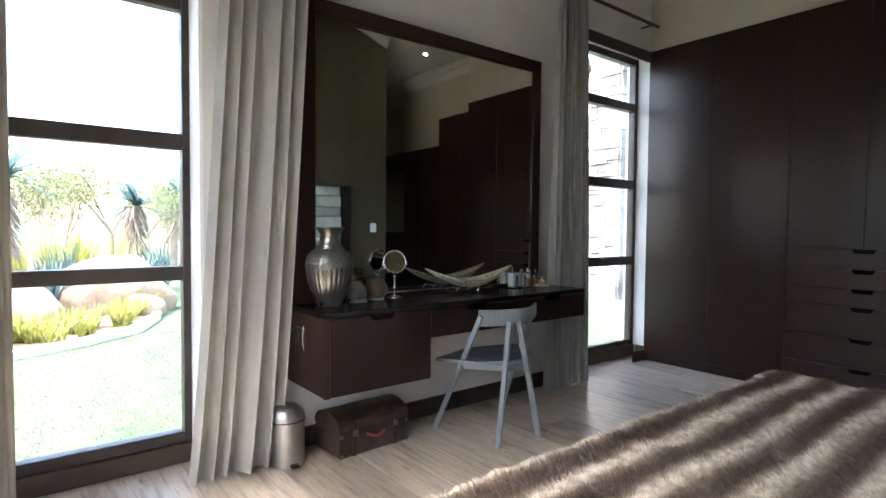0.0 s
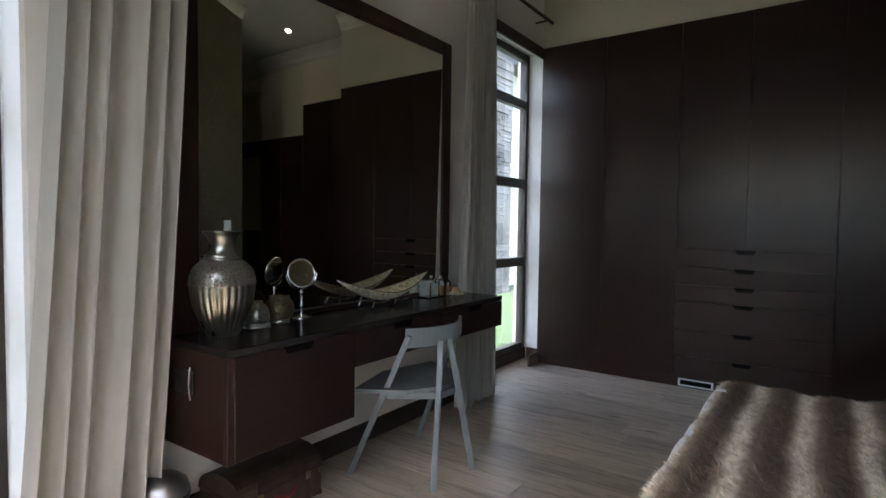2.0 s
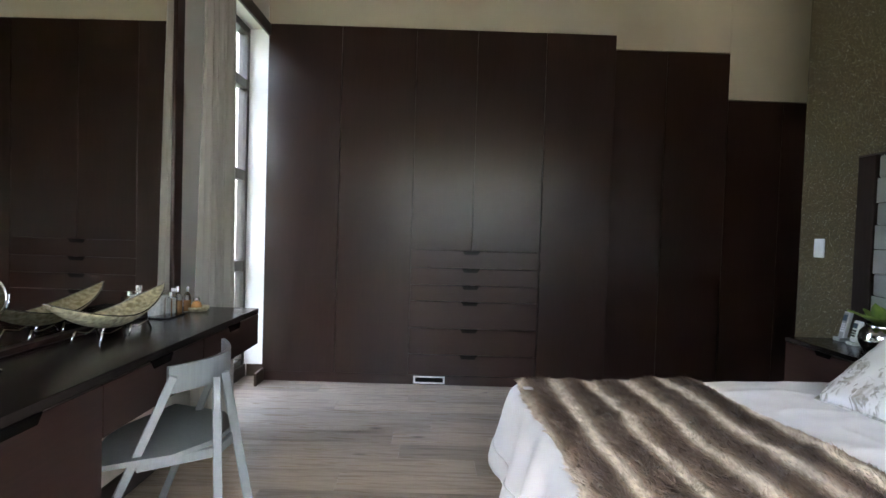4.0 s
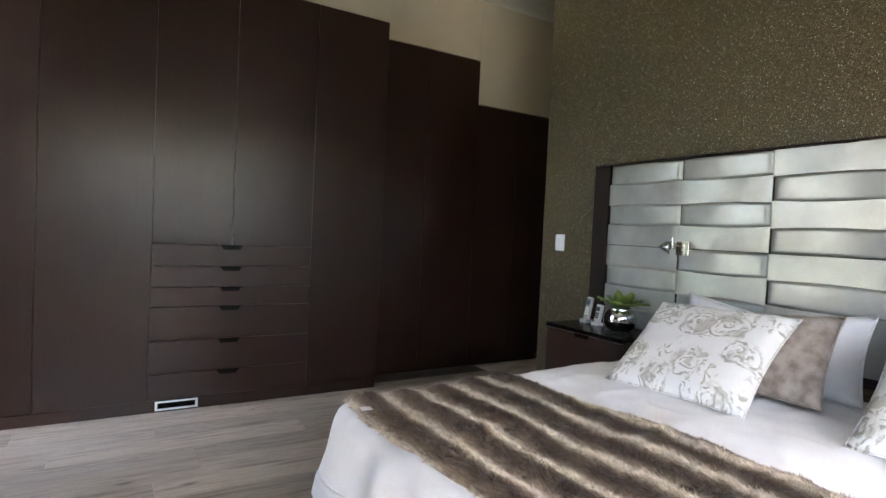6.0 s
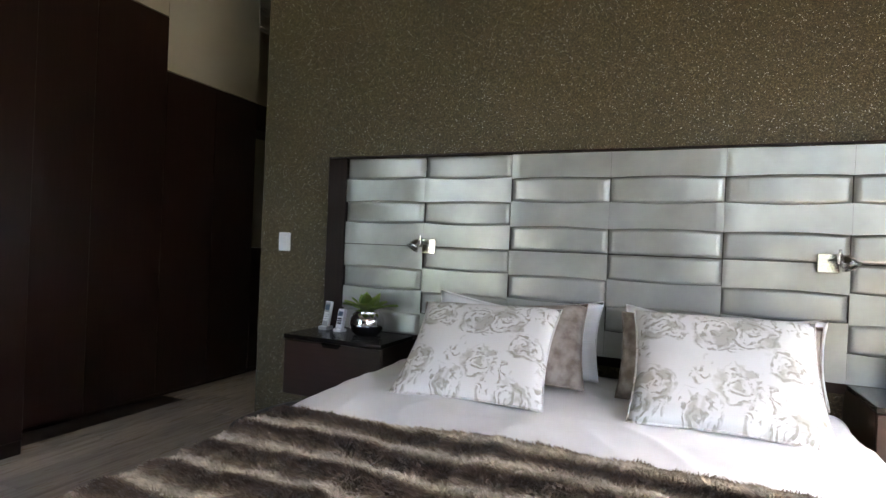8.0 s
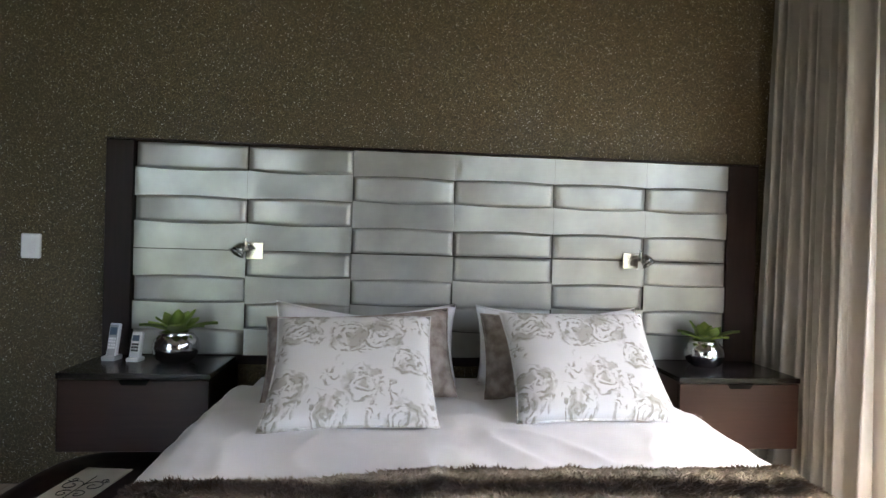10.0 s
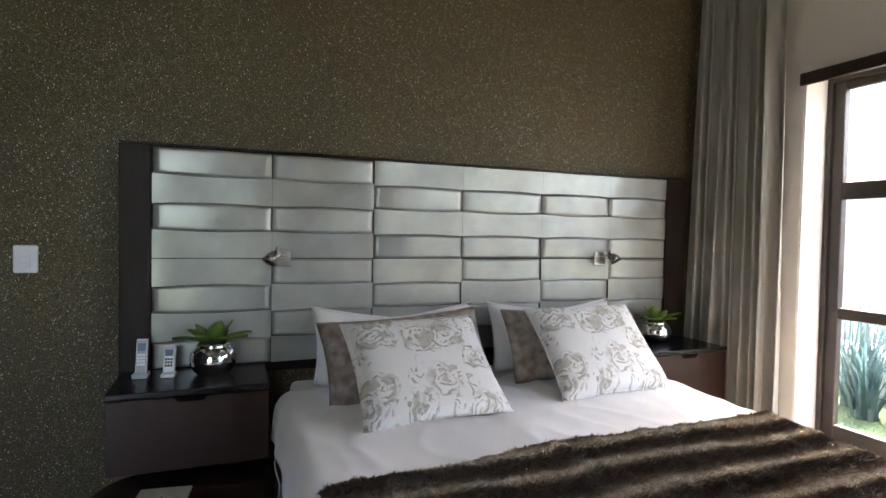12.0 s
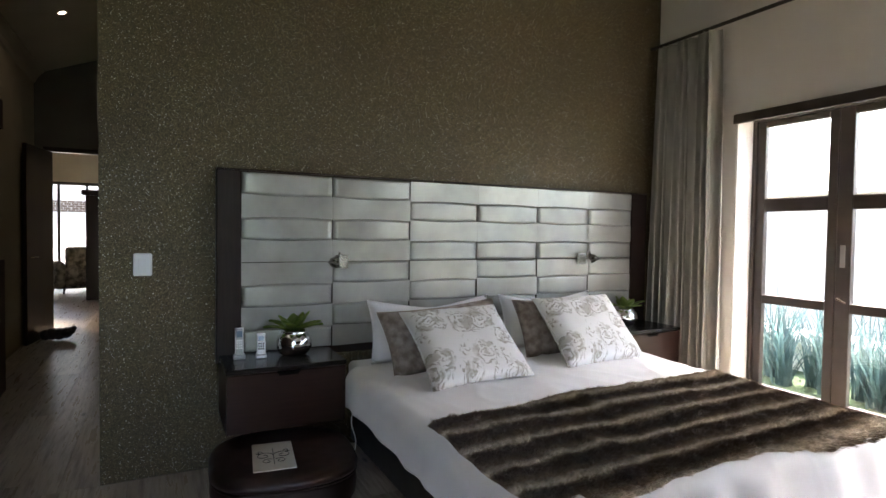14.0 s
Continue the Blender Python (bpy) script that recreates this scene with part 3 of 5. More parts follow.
v = thing("floor_vent", "white framed floor vent grille set into the wardrobe plinth", "vent")
bm = bmesh.new()
box(bm, XW - 0.004, XW + 0.007, 2.385, 2.635, 0.012, 0.022, 0.001)
box(bm, XW - 0.004, XW + 0.007, 2.385, 2.635, 0.060, 0.070, 0.001)
box(bm, XW - 0.004, XW + 0.007, 2.385, 2.400, 0.022, 0.060, 0.001)
box(bm, XW - 0.004, XW + 0.007, 2.620, 2.635, 0.022, 0.060, 0.001)
part("frame", bm, M["white_plastic"], v)
# no real opening: a black sheet carries the shade behind the slats
part("backing", B(XW + 0.0072, XW + 0.0078, 2.400, 2.620, 0.022, 0.060), M["slot_shade"], v, "black sheet painted as the shade behind the slats")
for i in range(3):
    part("slat", B(XW + 0.001, XW + 0.007, 2.400, 2.620, 0.028 + i * 0.011, 0.032 + i * 0.011), M["slot_shade"], v, "dark slat")

e = thing("wardrobe", "dark brown passage wardrobe with flat closed doors, set back", "wardrobe")
part("carcass", B(XP + 0.022, XC, 0.062, 1.118, 0.0, 2.79), M["wenge"], e)
part("end_panel", B(XW + 0.022, XP + 0.02, 1.119, 1.1215, 0, 2.79), M["wenge"], e)
for a, b in ((0.062, 0.59), (0.59, 1.118)):
    part("door", B(XP, XP + 0.02, a + g, b - g, 0.03, 2.788, 0.0015), M["wenge"], e)
e = thing("wardrobe", "lower dark brown passage wardrobe with flat closed doors", "wardrobe")
part("carcass", B(XP + 0.022, XC, -0.87, 0.060, 0.0, 2.40), M["wenge"], e)
for a, b in ((-0.87, -0.405), (-0.405, 0.060)):
    part("door", B(XP, XP + 0.02, a + g, b - g, 0.03, 2.398, 0.0015), M["wenge"], e)
structure(part("lintel", B(XP, XC, -2.2, -0.872, 2.17, 2.40, 0.002), M["wenge"], None), "dark timber header in the passage")
e = thing("cabinet", "low dark cabinet in the passage", "cabinet")
part("body", B(XP + 0.03, XC, -2.2, -0.872, 0.0, 1.12, 0.003), M["wenge"], e)
part("door", B(XP, XP + 0.026, -2.2, -1.54, 0.05, 1.12, 0.002), M["wenge"], e)
part("door", B(XP, XP + 0.026, -1.535, -0.874, 0.05, 1.12, 0.002), M["wenge"], e)
# ---- dressing table ----
DX0, DX1, DY0, DZ = 1.015, 2.955, 3.392, 0.792
e = thing("dressing_table", "wall-hung dark brown dressing table with a deep cabinet and shallow drawers", "dressing table")
part("tabletop", B(DX0, DX1, DY0, YW - 0.001, DZ - 0.028, DZ, 0.002), M["desk_top"], e, "black stained wooden top")
part("carcass", B(DX0 + 0.002, 1.638, DY0 + 0.022, YW - 0.001, 0.385, DZ - 0.029, 0.002), M["wenge"], e)
part("side_panel", B(DX0, DX0 + 0.03, DY0 + 0.0, DY0 + 0.0215, 0.385, DZ - 0.029, 0.002), M["wenge"], e)
c = part("cabinet_door", B(DX0 + 0.032, 1.638, DY0 + 0.001, DY0 + 0.020, 0.388, DZ - 0.032, 0.002), M["desk_front"], e)


def front_grip(e, xc, y, z, w=0.15, h=0.026, name="finger_grip"):
    # nothing is cut: the black prism gives the grip's inner shade
    pts = [(-w / 2, 0), (w / 2, 0), (w / 2 - 0.018, -h), (-w / 2 + 0.018, -h)]
    m = Matrix(((1, 0, 0, xc), (0, 0, 1, y), (0, 1, 0, z), (0, 0, 0, 1)))
    return part(name, prism(pts, -0.0012, 0.004, m), M["slot_shade"], e, "flat black patch for the shade inside a finger grip")


front_grip(c, 1.33, DY0 + 0.001, DZ - 0.0295)
part("drawer_box", B(1.640, DX1 - 0.002, DY0 + 0.022, YW - 0.001, 0.605, DZ - 0.029, 0.002), M["wenge"], e)
for a, b in ((1.640, 2.295), (2.297, DX1)):
    d = part("drawer_front", B(a + 0.001, b - 0.001, DY0 + 0.001, DY0 + 0.020, 0.607, DZ - 0.032, 0.002), M["desk_front"], e)
    front_grip(d, (a + b) / 2, DY0 + 0.001, DZ - 0.0295)
s = thing("socket", "dark double socket plate on the side of the dressing table", "socket")
part("plate", B(DX0 - 0.006, DX0 + 0.001, 3.60, 3.72, 0.60, 0.69, 0.003), M["black_plastic"], s)
for y in (3.63, 3.69):
    part("rocker", B(DX0 - 0.009, DX0 - 0.005, y - 0.012, y + 0.012, 0.625, 0.665, 0.002), M["black_plastic"], s)
bm = tube([(DX0 - 0.012 - 0.012 * math.sin(math.pi * i / 8), 3.60 - 0.01 * math.sin(math.pi * i / 8), 0.585 + 0.015 * i) for i in range(9)], 0.0026, 6)
part("pull", bm, M["steel"], s, "bowed steel pull")

# leaning mirror
MX0, MX1, MZ1 = 1.015, 2.925, 2.41
m = thing("mirror", "large wall mirror in a dark timber frame above the dressing table", "mirror")
y0, y1 = YW - 0.058, YW - 0.002
part("frame_side", B(MX0, MX0 + 0.14, y0, y1, DZ + 0.001, MZ1, 0.005), M["wenge"], m)
part("frame_side", B(MX1 - 0.085, MX1, y0, y1, DZ + 0.001, MZ1, 0.005), M["wenge"], m)
part("frame_top", B(MX0 + 0.14, MX1 - 0.085, y0, y1, MZ1 - 0.085, MZ1, 0.005), M["wenge_h"], m)
part("frame_bottom", B(MX0 + 0.14, MX1 - 0.085, y0, y1, DZ + 0.001, DZ + 0.02, 0.003), M["wenge_h"], m)
mt = Matrix.Translation(((MX0 + MX1) / 2, YW - 0.033, 0)) @ Matrix.Rotation(radians(-0.8), 4, "Z")
part("mirror_glass", B(-0.82, 0.875, -0.002, 0.002, DZ + 0.015, MZ1 - 0.08, 0, 1, mt), M["mirror"], m)

# vase with fluted body
def flute(t, i):
    return 1.0 + (0.030 * abs(math.cos(14 * t)) - 0.012 if 2 <= i <= 9 else 0.0)


e = thing("vase", "large fluted pewter vase with flared neck on the dressing table", "vase", (1.168, 3.65, DZ))
part("body", lathe([(0.0, 0.0), (0.058, 0.0), (0.062, 0.006), (0.069, 0.025), (0.083, 0.055), (0.097, 0.088), (0.108, 0.12), (0.115, 0.15), (0.119, 0.175), (0.119, 0.19), (0.121, 0.198), (0.122, 0.205)], 168, flute), M["silver"], e, smooth=True)
part("shoulder", lathe([(0.122, 0.2055), (0.1235, 0.212), (0.122, 0.23), (0.116, 0.25), (0.104, 0.27), (0.087, 0.285), (0.069, 0.294)], 64), M["hammered"], e, "embossed silver shoulder", smooth=True)
part("collar", lathe([(0.067, 0.2945), (0.074, 0.298), (0.069, 0.303), (0.062, 0.306), (0.067, 0.311), (0.060, 0.316)], 48), M["silver"], e, smooth=True)
part("neck", lathe([(0.056, 0.3165), (0.049, 0.33), (0.046, 0.348), (0.049, 0.366), (0.058, 0.383), (0.069, 0.396), (0.076, 0.402), (0.077, 0.405), (0.073, 0.403), (0.055, 0.386), (0.044, 0.36), (0.043, 0.25), (0.0, 0.24)], 48), M["silver"], e, smooth=True)
bm = bmesh.new()
for i in range(28):
    t = 2 * math.pi * (i + 0.0) / 28
    tube([(0.1245 * math.cos(t + q), 0.1245 * math.sin(t + q), 0.197 + 0.009 * math.cos(q * 14)) for q in [(-1 + k_ / 3) * math.pi / 28 for k_ in range(7)]], 0.0016, 5, False, bm)
part("scalloped_band", bm, M["silver"], e, smooth=True)

for (x, y, prof, mat, lab) in (
        (1.350, 3.69, [(0, 0.02), (0.052, 0.02), (0.056, 0.035), (0.055, 0.055), (0.048, 0.078), (0.036, 0.094), (0.026, 0.101), (0.029, 0.110), (0.025, 0.108), (0.021, 0.10)], "hammered", "hammered silver candle dome on the dressing table"),
        (1.487, 3.712, [(0, 0.008), (0.040, 0.008), (0.056, 0.026), (0.064, 0.052), (0.062, 0.078), (0.050, 0.100), (0.042, 0.108), (0.045, 0.116), (0.040, 0.114), (0.036, 0.105)], "gold_emboss", "embossed antique gold votive pot on the dressing table")):
    e = thing("candle_holder", lab, "candle holder", (x, y, DZ))
    f = prof[1][0]
    part("foot", lathe([(0, 0), (f * 1.12, 0), (f * 1.16, 0.004), (f * 1.12, 0.010), (f, prof[0][1] - 0.0005), (0, prof[0][1] - 0.0005)], 36), M["silver"], e)
    part("dome", lathe(prof, 40), M[mat], e, smooth=True)
    bm = bmesh.new()
    for i in range(30):
        t = 2 * math.pi * i / 30
        bmesh.ops.create_icosphere(bm, subdivisions=1, radius=0.0042, matrix=Matrix.Translation((f * 1.14 * math.cos(t), f * 1.14 * math.sin(t), 0.012)))
    part("beading", bm, M["chrome"], e, smooth=True)

# make-up mirror
e = thing("makeup_mirror", "small round swivel make-up mirror on a chrome stem", "mirror", (1.612, 3.712, DZ), -17)
part("base", lathe([(0, 0), (0.048, 0), (0.050, 0.004), (0.035, 0.012), (0.012, 0.018), (0, 0.02)], 32), M["chrome"], e, smooth=True)
part("stem", lathe([(0.006, 0.016), (0.006, 0.05), (0.010, 0.06), (0.006, 0.07), (0.006, 0.115), (0.010, 0.125), (0.006, 0.132), (0, 0.134)], 16), M["chrome"], e, smooth=True)
tilt = Matrix.Translation((0, 0, 0.208)) @ Euler((radians(78), 0, 0)).to_matrix().to_4x4()
bm = lathe([(0.061, -0.007), (0.068, -0.006), (0.070, 0.0), (0.068, 0.006), (0.061, 0.007), (0.059, 0.0), (0.061, -0.007)], 40)
bm.transform(tilt)
part("rim", bm, M["chrome"], e, smooth=True)
bm = lathe([(0, -0.004), (0.060, -0.004), (0.060, 0.004), (0, 0.004)], 40)
bm.transform(tilt)
part("mirror_glass", bm, M["mirror"], e)
bm = tube([(0.074 * math.cos(t), 0, 0.208 + 0.074 * math.sin(t)) for t in [math.pi + math.pi * i / 12 for i in range(13)]], 0.0035, 6)
part("yoke", bm, M["chrome"], e)


def boat(label, at, rz, L, W, Hh, mat):
    """A leaf-shaped dish whose ends rise, on wire legs."""
    e = thing("decorative_bowl", label, "bowl", at, rz)

    def fn(u, v):
        s = 2 * u - 1
        w = W * (1 - abs(s) ** 1.8) ** 0.9 + 0.002
        q = 2 * v - 1
        return Vector((s * L / 2, q * w / 2, 0.035 + Hh * abs(s) ** 1.8 + 0.045 * (q * q) * (1 - s * s)))
    part("dish", thicken(sheet(36, 12, fn), 0.003), M[mat], e, smooth=True)
    part("rim", tube([fn(i / 36, 0.0) for i in range(37)] + [fn(i / 36, 1.0) for i in range(35, 0, -1)], 0.003, 6, True), M["chrome"], e, smooth=True)
    for sx in (-1, 1):
        for sy in (-1, 1):
            x0 = sx * L * 0.12
            bm = tube([(x0 - 0.075, sy * 0.052, 0.0), (x0 - 0.055, sy * 0.048, 0.035), (x0 - 0.03, sy * 0.042, 0.028), (x0, sy * 0.04, 0.022), (x0 + 0.03, sy * 0.042, 0.028), (x0 + 0.055, sy * 0.048, 0.035), (x0 + 0.075, sy * 0.052, 0.0)], 0.004, 7)
            part("leg", bm, M["chrome"], e, smooth=True)
    return e


boat("leaf-shaped gold and silver dish on wire legs, upturned ends", (2.165, 3.675, DZ), -2, 0.705, 0.165, 0.128, "champagne")
e = thing("tray", "small teal glass tray on the dressing table behind the dish", "tray", (2.60, 3.69, DZ))
part("glass", B(-0.08, 0.08, -0.045, 0.045, 0.0, 0.008, 0.002), M["clear_glass"], e)

def bottle(label, at, r, h, square=False, cap="chrome", fluid=True):
    e = thing("perfume_bottle", label, "bottle", at, 10)
    if square:
        part("glass", B(-r, r, -r * 0.7, r * 0.7, 0, h, r * 0.2, 2), M["clear_glass"], e)
        if fluid:
            part("fluid", B(-r * 0.8, r * 0.8, -r * 0.5, r * 0.5, 0.008, h * 0.7, 0.003), M["bottle_glass_liquid"], e)
    else:
        part("glass", lathe([(0, 0), (r, 0), (r, h * 0.8), (r * 0.6, h * 0.95), (r * 0.35, h), (0, h)], 20), M["clear_glass"], e, smooth=True)
        if fluid:
            part("fluid", lathe([(0, 0.008), (r * 0.8, 0.008), (r * 0.8, h * 0.6), (0, h * 0.6)], 20), M["bottle_glass_liquid"], e)
    part("cap", lathe([(r * 0.3, h + 0.001), (r * 0.36, h + 0.002), (r * 0.36, h + h * 0.28), (0, h + h * 0.3)], 16), M[cap], e)
    return e


e = thing("perfume_caddy", "cut crystal box holding perfume bottles on the dressing table", "box", (2.69, 3.755, DZ))
part("body", B(-0.085, 0.085, -0.03, 0.03, 0.0, 0.095, 0.003), M["crystal"], e)
part("rim", B(-0.088, 0.088, -0.033, 0.033, 0.0952, 0.101, 0.002), M["chrome"], e)
bottle("clear square perfume bottle with a chrome cap", (2.65, 3.70, DZ), 0.032, 0.085, True, fluid=False)
bottle("tall clear perfume bottle with a silver cap", (2.715, 3.70, DZ), 0.022, 0.10)
bottle("white topped crystal perfume bottle on the dressing table", (2.79, 3.755, DZ), 0.026, 0.085, True, "white_plastic")
bottle("slim perfume bottle with a chrome cap", (2.775, 3.68, DZ), 0.017, 0.095)
e = thing("trinket_dish", "gold beaded trinket dish holding small jars", "dish", (2.82, 3.655, DZ))
part("dish", lathe([(0, 0.0), (0.05, 0.0), (0.058, 0.012), (0.06, 0.022), (0.054, 0.02), (0.046, 0.006), (0, 0.006)], 32), M["champagne"], e, smooth=True)
e = thing("jar", "small amber jar in the trinket dish", "jar", (2.82, 3.655, DZ + 0.007))
part("body", lathe([(0, 0), (0.022, 0), (0.025, 0.02), (0.018, 0.036), (0, 0.036)], 20), M["bottle_glass_liquid"], e, smooth=True)
part("lid", lathe([(0, 0.037), (0.014, 0.037), (0.016, 0.05), (0.005, 0.062), (0, 0.064)], 20), M["chrome"], e, smooth=True)

# ---- trunk and bin under the table ----
e = thing("suitcase", "small worn brown leather trunk with domed lid and red handle", "trunk", (1.392, 3.70, 0), 3)
part("body", B(-0.22, 0.22, -0.13, 0.13, 0, 0.135, 0.006, 2), M["case_leather"], e)
bm = sheet(2, 12, lambda u, v: Vector((-0.222 + 0.444 * u, -0.132 * math.cos(math.pi * v), 0.137 + 0.085 * math.sin(math.pi * v) ** 0.8)))

part("lid", thicken(bm, 0.008), M["case_leather"], e, smooth=False)
for sx in (-1, 1):
    part("lid_end", prism([(-0.13 * math.cos(math.pi * i / 12), 0.137 + 0.080 * math.sin(math.pi * i / 12) ** 0.8) for i in range(13)], -0.004, 0.004, Matrix(((0, 0, 1, sx * 0.215), (1, 0, 0, 0), (0, 1, 0, 0), (0, 0, 0, 1)))), M["case_leather"], e)
for x in (-0.13, 0.13):
    part("strap", B(x - 0.012, x + 0.012, -0.137, -0.130, 0.0, 0.19, 0.002), M["leather_red"], e, "dark leather strap")
    part("buckle", B(x - 0.014, x + 0.014, -0.143, -0.1375, 0.105, 0.14, 0.002), M["brass"], e, "aged brass buckle")
for sx in (-1, 1):
    for z0, z1 in ((0.0, 0.03), (0.105, 0.135)):
        part("corner_cap", B(sx * 0.210 - 0.011, sx * 0.210 + 0.011, -0.134, -0.1305, z0, z0 + 0.022, 0.002), M["brass"], e, "aged brass corner cap")
bm = tube([(-0.055 + 0.11 * i / 8, -0.137 - 0.018 * math.sin(math.pi * i / 8), 0.10 - 0.016 * math.sin(math.pi * i / 8)) for i in range(9)], 0.007, 8)
part("handle", bm, M["red_strap"], e, "red leather handle")
for x in [-0.20 + 0.04 * i for i in range(11)]:
    bm = bmesh.new()
    bmesh.ops.create_icosphere(bm, subdivisions=1, radius=0.0045, matrix=Matrix.Translation((x, -0.132, 0.012)))
    part("stud", bm, M["brass"], e)
part("edging", B(-0.222, 0.222, -0.1335, -0.1305, 0.129, 0.139, 0.001), M["leather_red"], e)

e = thing("pedal_bin", "round brushed steel pedal bin with a domed black lid", "bin", (0.955, 3.70, 0))
part("body", lathe([(0, 0.0), (0.085, 0.0), (0.088, 0.01), (0.088, 0.23), (0, 0.23)], 40), M["steel"], e, smooth=False)
part("lid", lathe([(0.091, 0.228), (0.091, 0.245), (0.080, 0.275), (0.05, 0.298), (0, 0.305)], 40), M["steel"], e, smooth=True)
part("rim", lathe([(0.0885, 0.222), (0.093, 0.224), (0.093, 0.23), (0.0885, 0.232)], 40), M["black_plastic"], e)
part("pedal", B(-0.02, 0.02, -0.12, -0.085, 0.01, 0.022, 0.003), M["black_plastic"], e)


# ---- chair ----
e = thing("chair", "blue-grey painted wooden chair with curved back rail, by dressing table", "chair")
W_ = 0.022
L_, R_ = (1.96, 3.350, 0.70), (2.40, 3.36, 0.68)
part("front_leg", beam(bmesh.new(), (1.835, 3.615, 0.0), L_, 0.023, 0.028), M["chair_grey"], e)
part("back_leg", beam(bmesh.new(), (1.935, 3.175, 0.0), (2.10, 3.262, 0.66), W_, 0.026), M["chair_grey"], e)
part("front_leg", beam(bmesh.new(), (2.385, 3.62, 0.0), R_, 0.022, 0.026), M["chair_grey"], e)
part("back_leg", beam(bmesh.new(), (2.24, 3.155, 0.0), (2.175, 3.262, 0.66), W_, 0.026), M["chair_grey"], e)


def back_rail(u, v):
    s = 2 * u - 1
    return Vector((1.955 + 0.485 * u, 3.365 - 0.095 * (1 - s * s), 0.685 + 0.047 * (2 * v - 1) * (1.0 - 0.25 * max(0, s)) + 0.016 * max(0, s) ** 2))


part("back_rail", thicken(sheet(20, 3, back_rail), 0.015), M["chair_grey"], e, smooth=False)
part("seat", prism([(1.80, 3.56), (1.93, 3.34), (2.09, 3.25), (2.26, 3.25), (2.38, 3.34), (2.46, 3.58), (2.13, 3.66)], 0.425, 0.443), M["chair_grey"], e)
part("seat_rail", beam(bmesh.new(), (1.915, 3.45, 0.405), (2.065, 3.245, 0.405), 0.018, 0.036), M["chair_grey"], e)
part("seat_rail", beam(bmesh.new(), (2.065, 3.245, 0.405), (2.235, 3.235, 0.405), 0.018, 0.036), M["chair_grey"], e)
part("seat_rail", beam(bmesh.new(), (2.235, 3.235, 0.405), (2.42, 3.47, 0.405), 0.018, 0.036), M["chair_grey"], e)


# ---- curtains ----
def curtain(name, label, a, b, n, z0, z1, side, amp=0.04, top=0.72, seed=1, nz=26, sway=0.0):
    """Pleated cloth hanging from a to b; side is the way the folds stand out; it spreads towards the floor."""
    rnd = random.Random(seed)
    ph = [rnd.uniform(-0.6, 0.6) for _ in range(n + 2)]
    am = [rnd.uniform(0.6, 1.25) for _ in range(n + 2)]
    a, b, side = Vector((*a, 0)), Vector((*b, 0)), Vector((*side, 0))

    def fn(u, v):
        s = top + (1 - top) * (1 - v) ** 0.7
        k_ = u * n
        i = int(k_)
        f = k_ - i
        amp_ = amp * (am[min(i, n)] * (1 - f) + am[min(i + 1, n + 1)] * f)
        shift = ph[min(i, n)] * (1 - f) + ph[min(i + 1, n + 1)] * f
        th = 2 * math.pi * (k_ + 0.22 * math.sin(2.1 * k_ + seed + 0.9 * v)) + 1.6 * shift * (1 - 0.5 * v)
        wave = math.sin(th) + 0.16 * math.sin(1.63 * th + 1.0 + 0.7 * v) - 0.10 * math.sin(3 * th)
        p = a.lerp(b, 0.5 + (u - 0.5) * s) + (b - a).normalized() * sway * v ** 0.8
        return p + side * (amp_ * (0.55 + 0.45 * (1 - v)) * wave) + (b - a).normalized() * 0.012 * math.cos(th) + Vector((0, 0, z0 + (z1 - z0) * v))
    def both(u, v):
        return fn(min(1.0, u * 2.0), v) if u <= 0.5 else fn(max(0.0, 2.0 - u * 2.0), v) - side * 0.004
    bm = sheet(n * 32, nz, both)
    e = thing(name, label, "curtain")
    part("cloth", bm, M["curtain"], e, smooth=True)
    return e


curtain("curtain", "full-length greige curtain with deep folds beside the dressing table", (0.475, 3.70), (0.895, 3.69), 5, 0.012, 2.955, (0, -1), 0.034, 0.97, 3, sway=0.20)
curtain("curtain", "full-length greige curtain with deep folds between mirror and window", (2.93, 3.69), (3.40, 3.70), 7, 0.012, 2.955, (0, -1), 0.04, 0.62, 5)
curtain("curtain", "full-length greige curtain hanging in the window corner", (-0.235, 3.68), (-0.13, 3.72), 2, 0.012, 2.955, (0.3, -1), 0.025, 0.9, 7)
curtain("curtain", "full-length greige curtain with close folds beside the garden doors", (-0.14, -0.02), (-0.14, 0.66), 9, 0.012, 2.965, (1, 0), 0.070, 0.84, 9)
for lab, x0, x1 in (("slim dark curtain rail above the window", 2.85, 4.36), ("slim dark curtain rail above the window by the doors", -0.22, 0.98)):
    e = thing("curtain_rail", lab, "curtain rail")
    part("rail", rod(bmesh.new(), (x0, 3.72, 2.975), (x1, 3.72, 2.975), 0.014, n=12), M["frame_dark"], e)
    for x in (x0 + 0.08, x1 - 0.08):
        part("bracket", rod(bmesh.new(), (x, 3.72, 2.975), (x, YW, 2.975), 0.008), M["frame_dark"], e)
e = thing("curtain_rail", "slim dark curtain rail above the garden doors", "curtain rail")
part("rail", rod(bmesh.new(), (-0.14, -0.04, 2.985), (-0.14, 3.6, 2.985), 0.014, n=12), M["frame_dark"], e)
for y in (0.02, 3.5):
    part("bracket", rod(bmesh.new(), (-0.14, y, 2.985), (XD, y, 2.985), 0.008), M["frame_dark"], e)

# ---- headboard ----
e = thing("headboard", "wide woven silver leatherette headboard in a dark timber frame", "headboard")
HX0, HX1, HZ0, HZ1 = -0.075, 3.335, 0.662, 1.742
part("backing", B(HX0, HX1, YB, -0.03, HZ0 - 0.05, HZ1 - 0.012), M["wenge"], e)
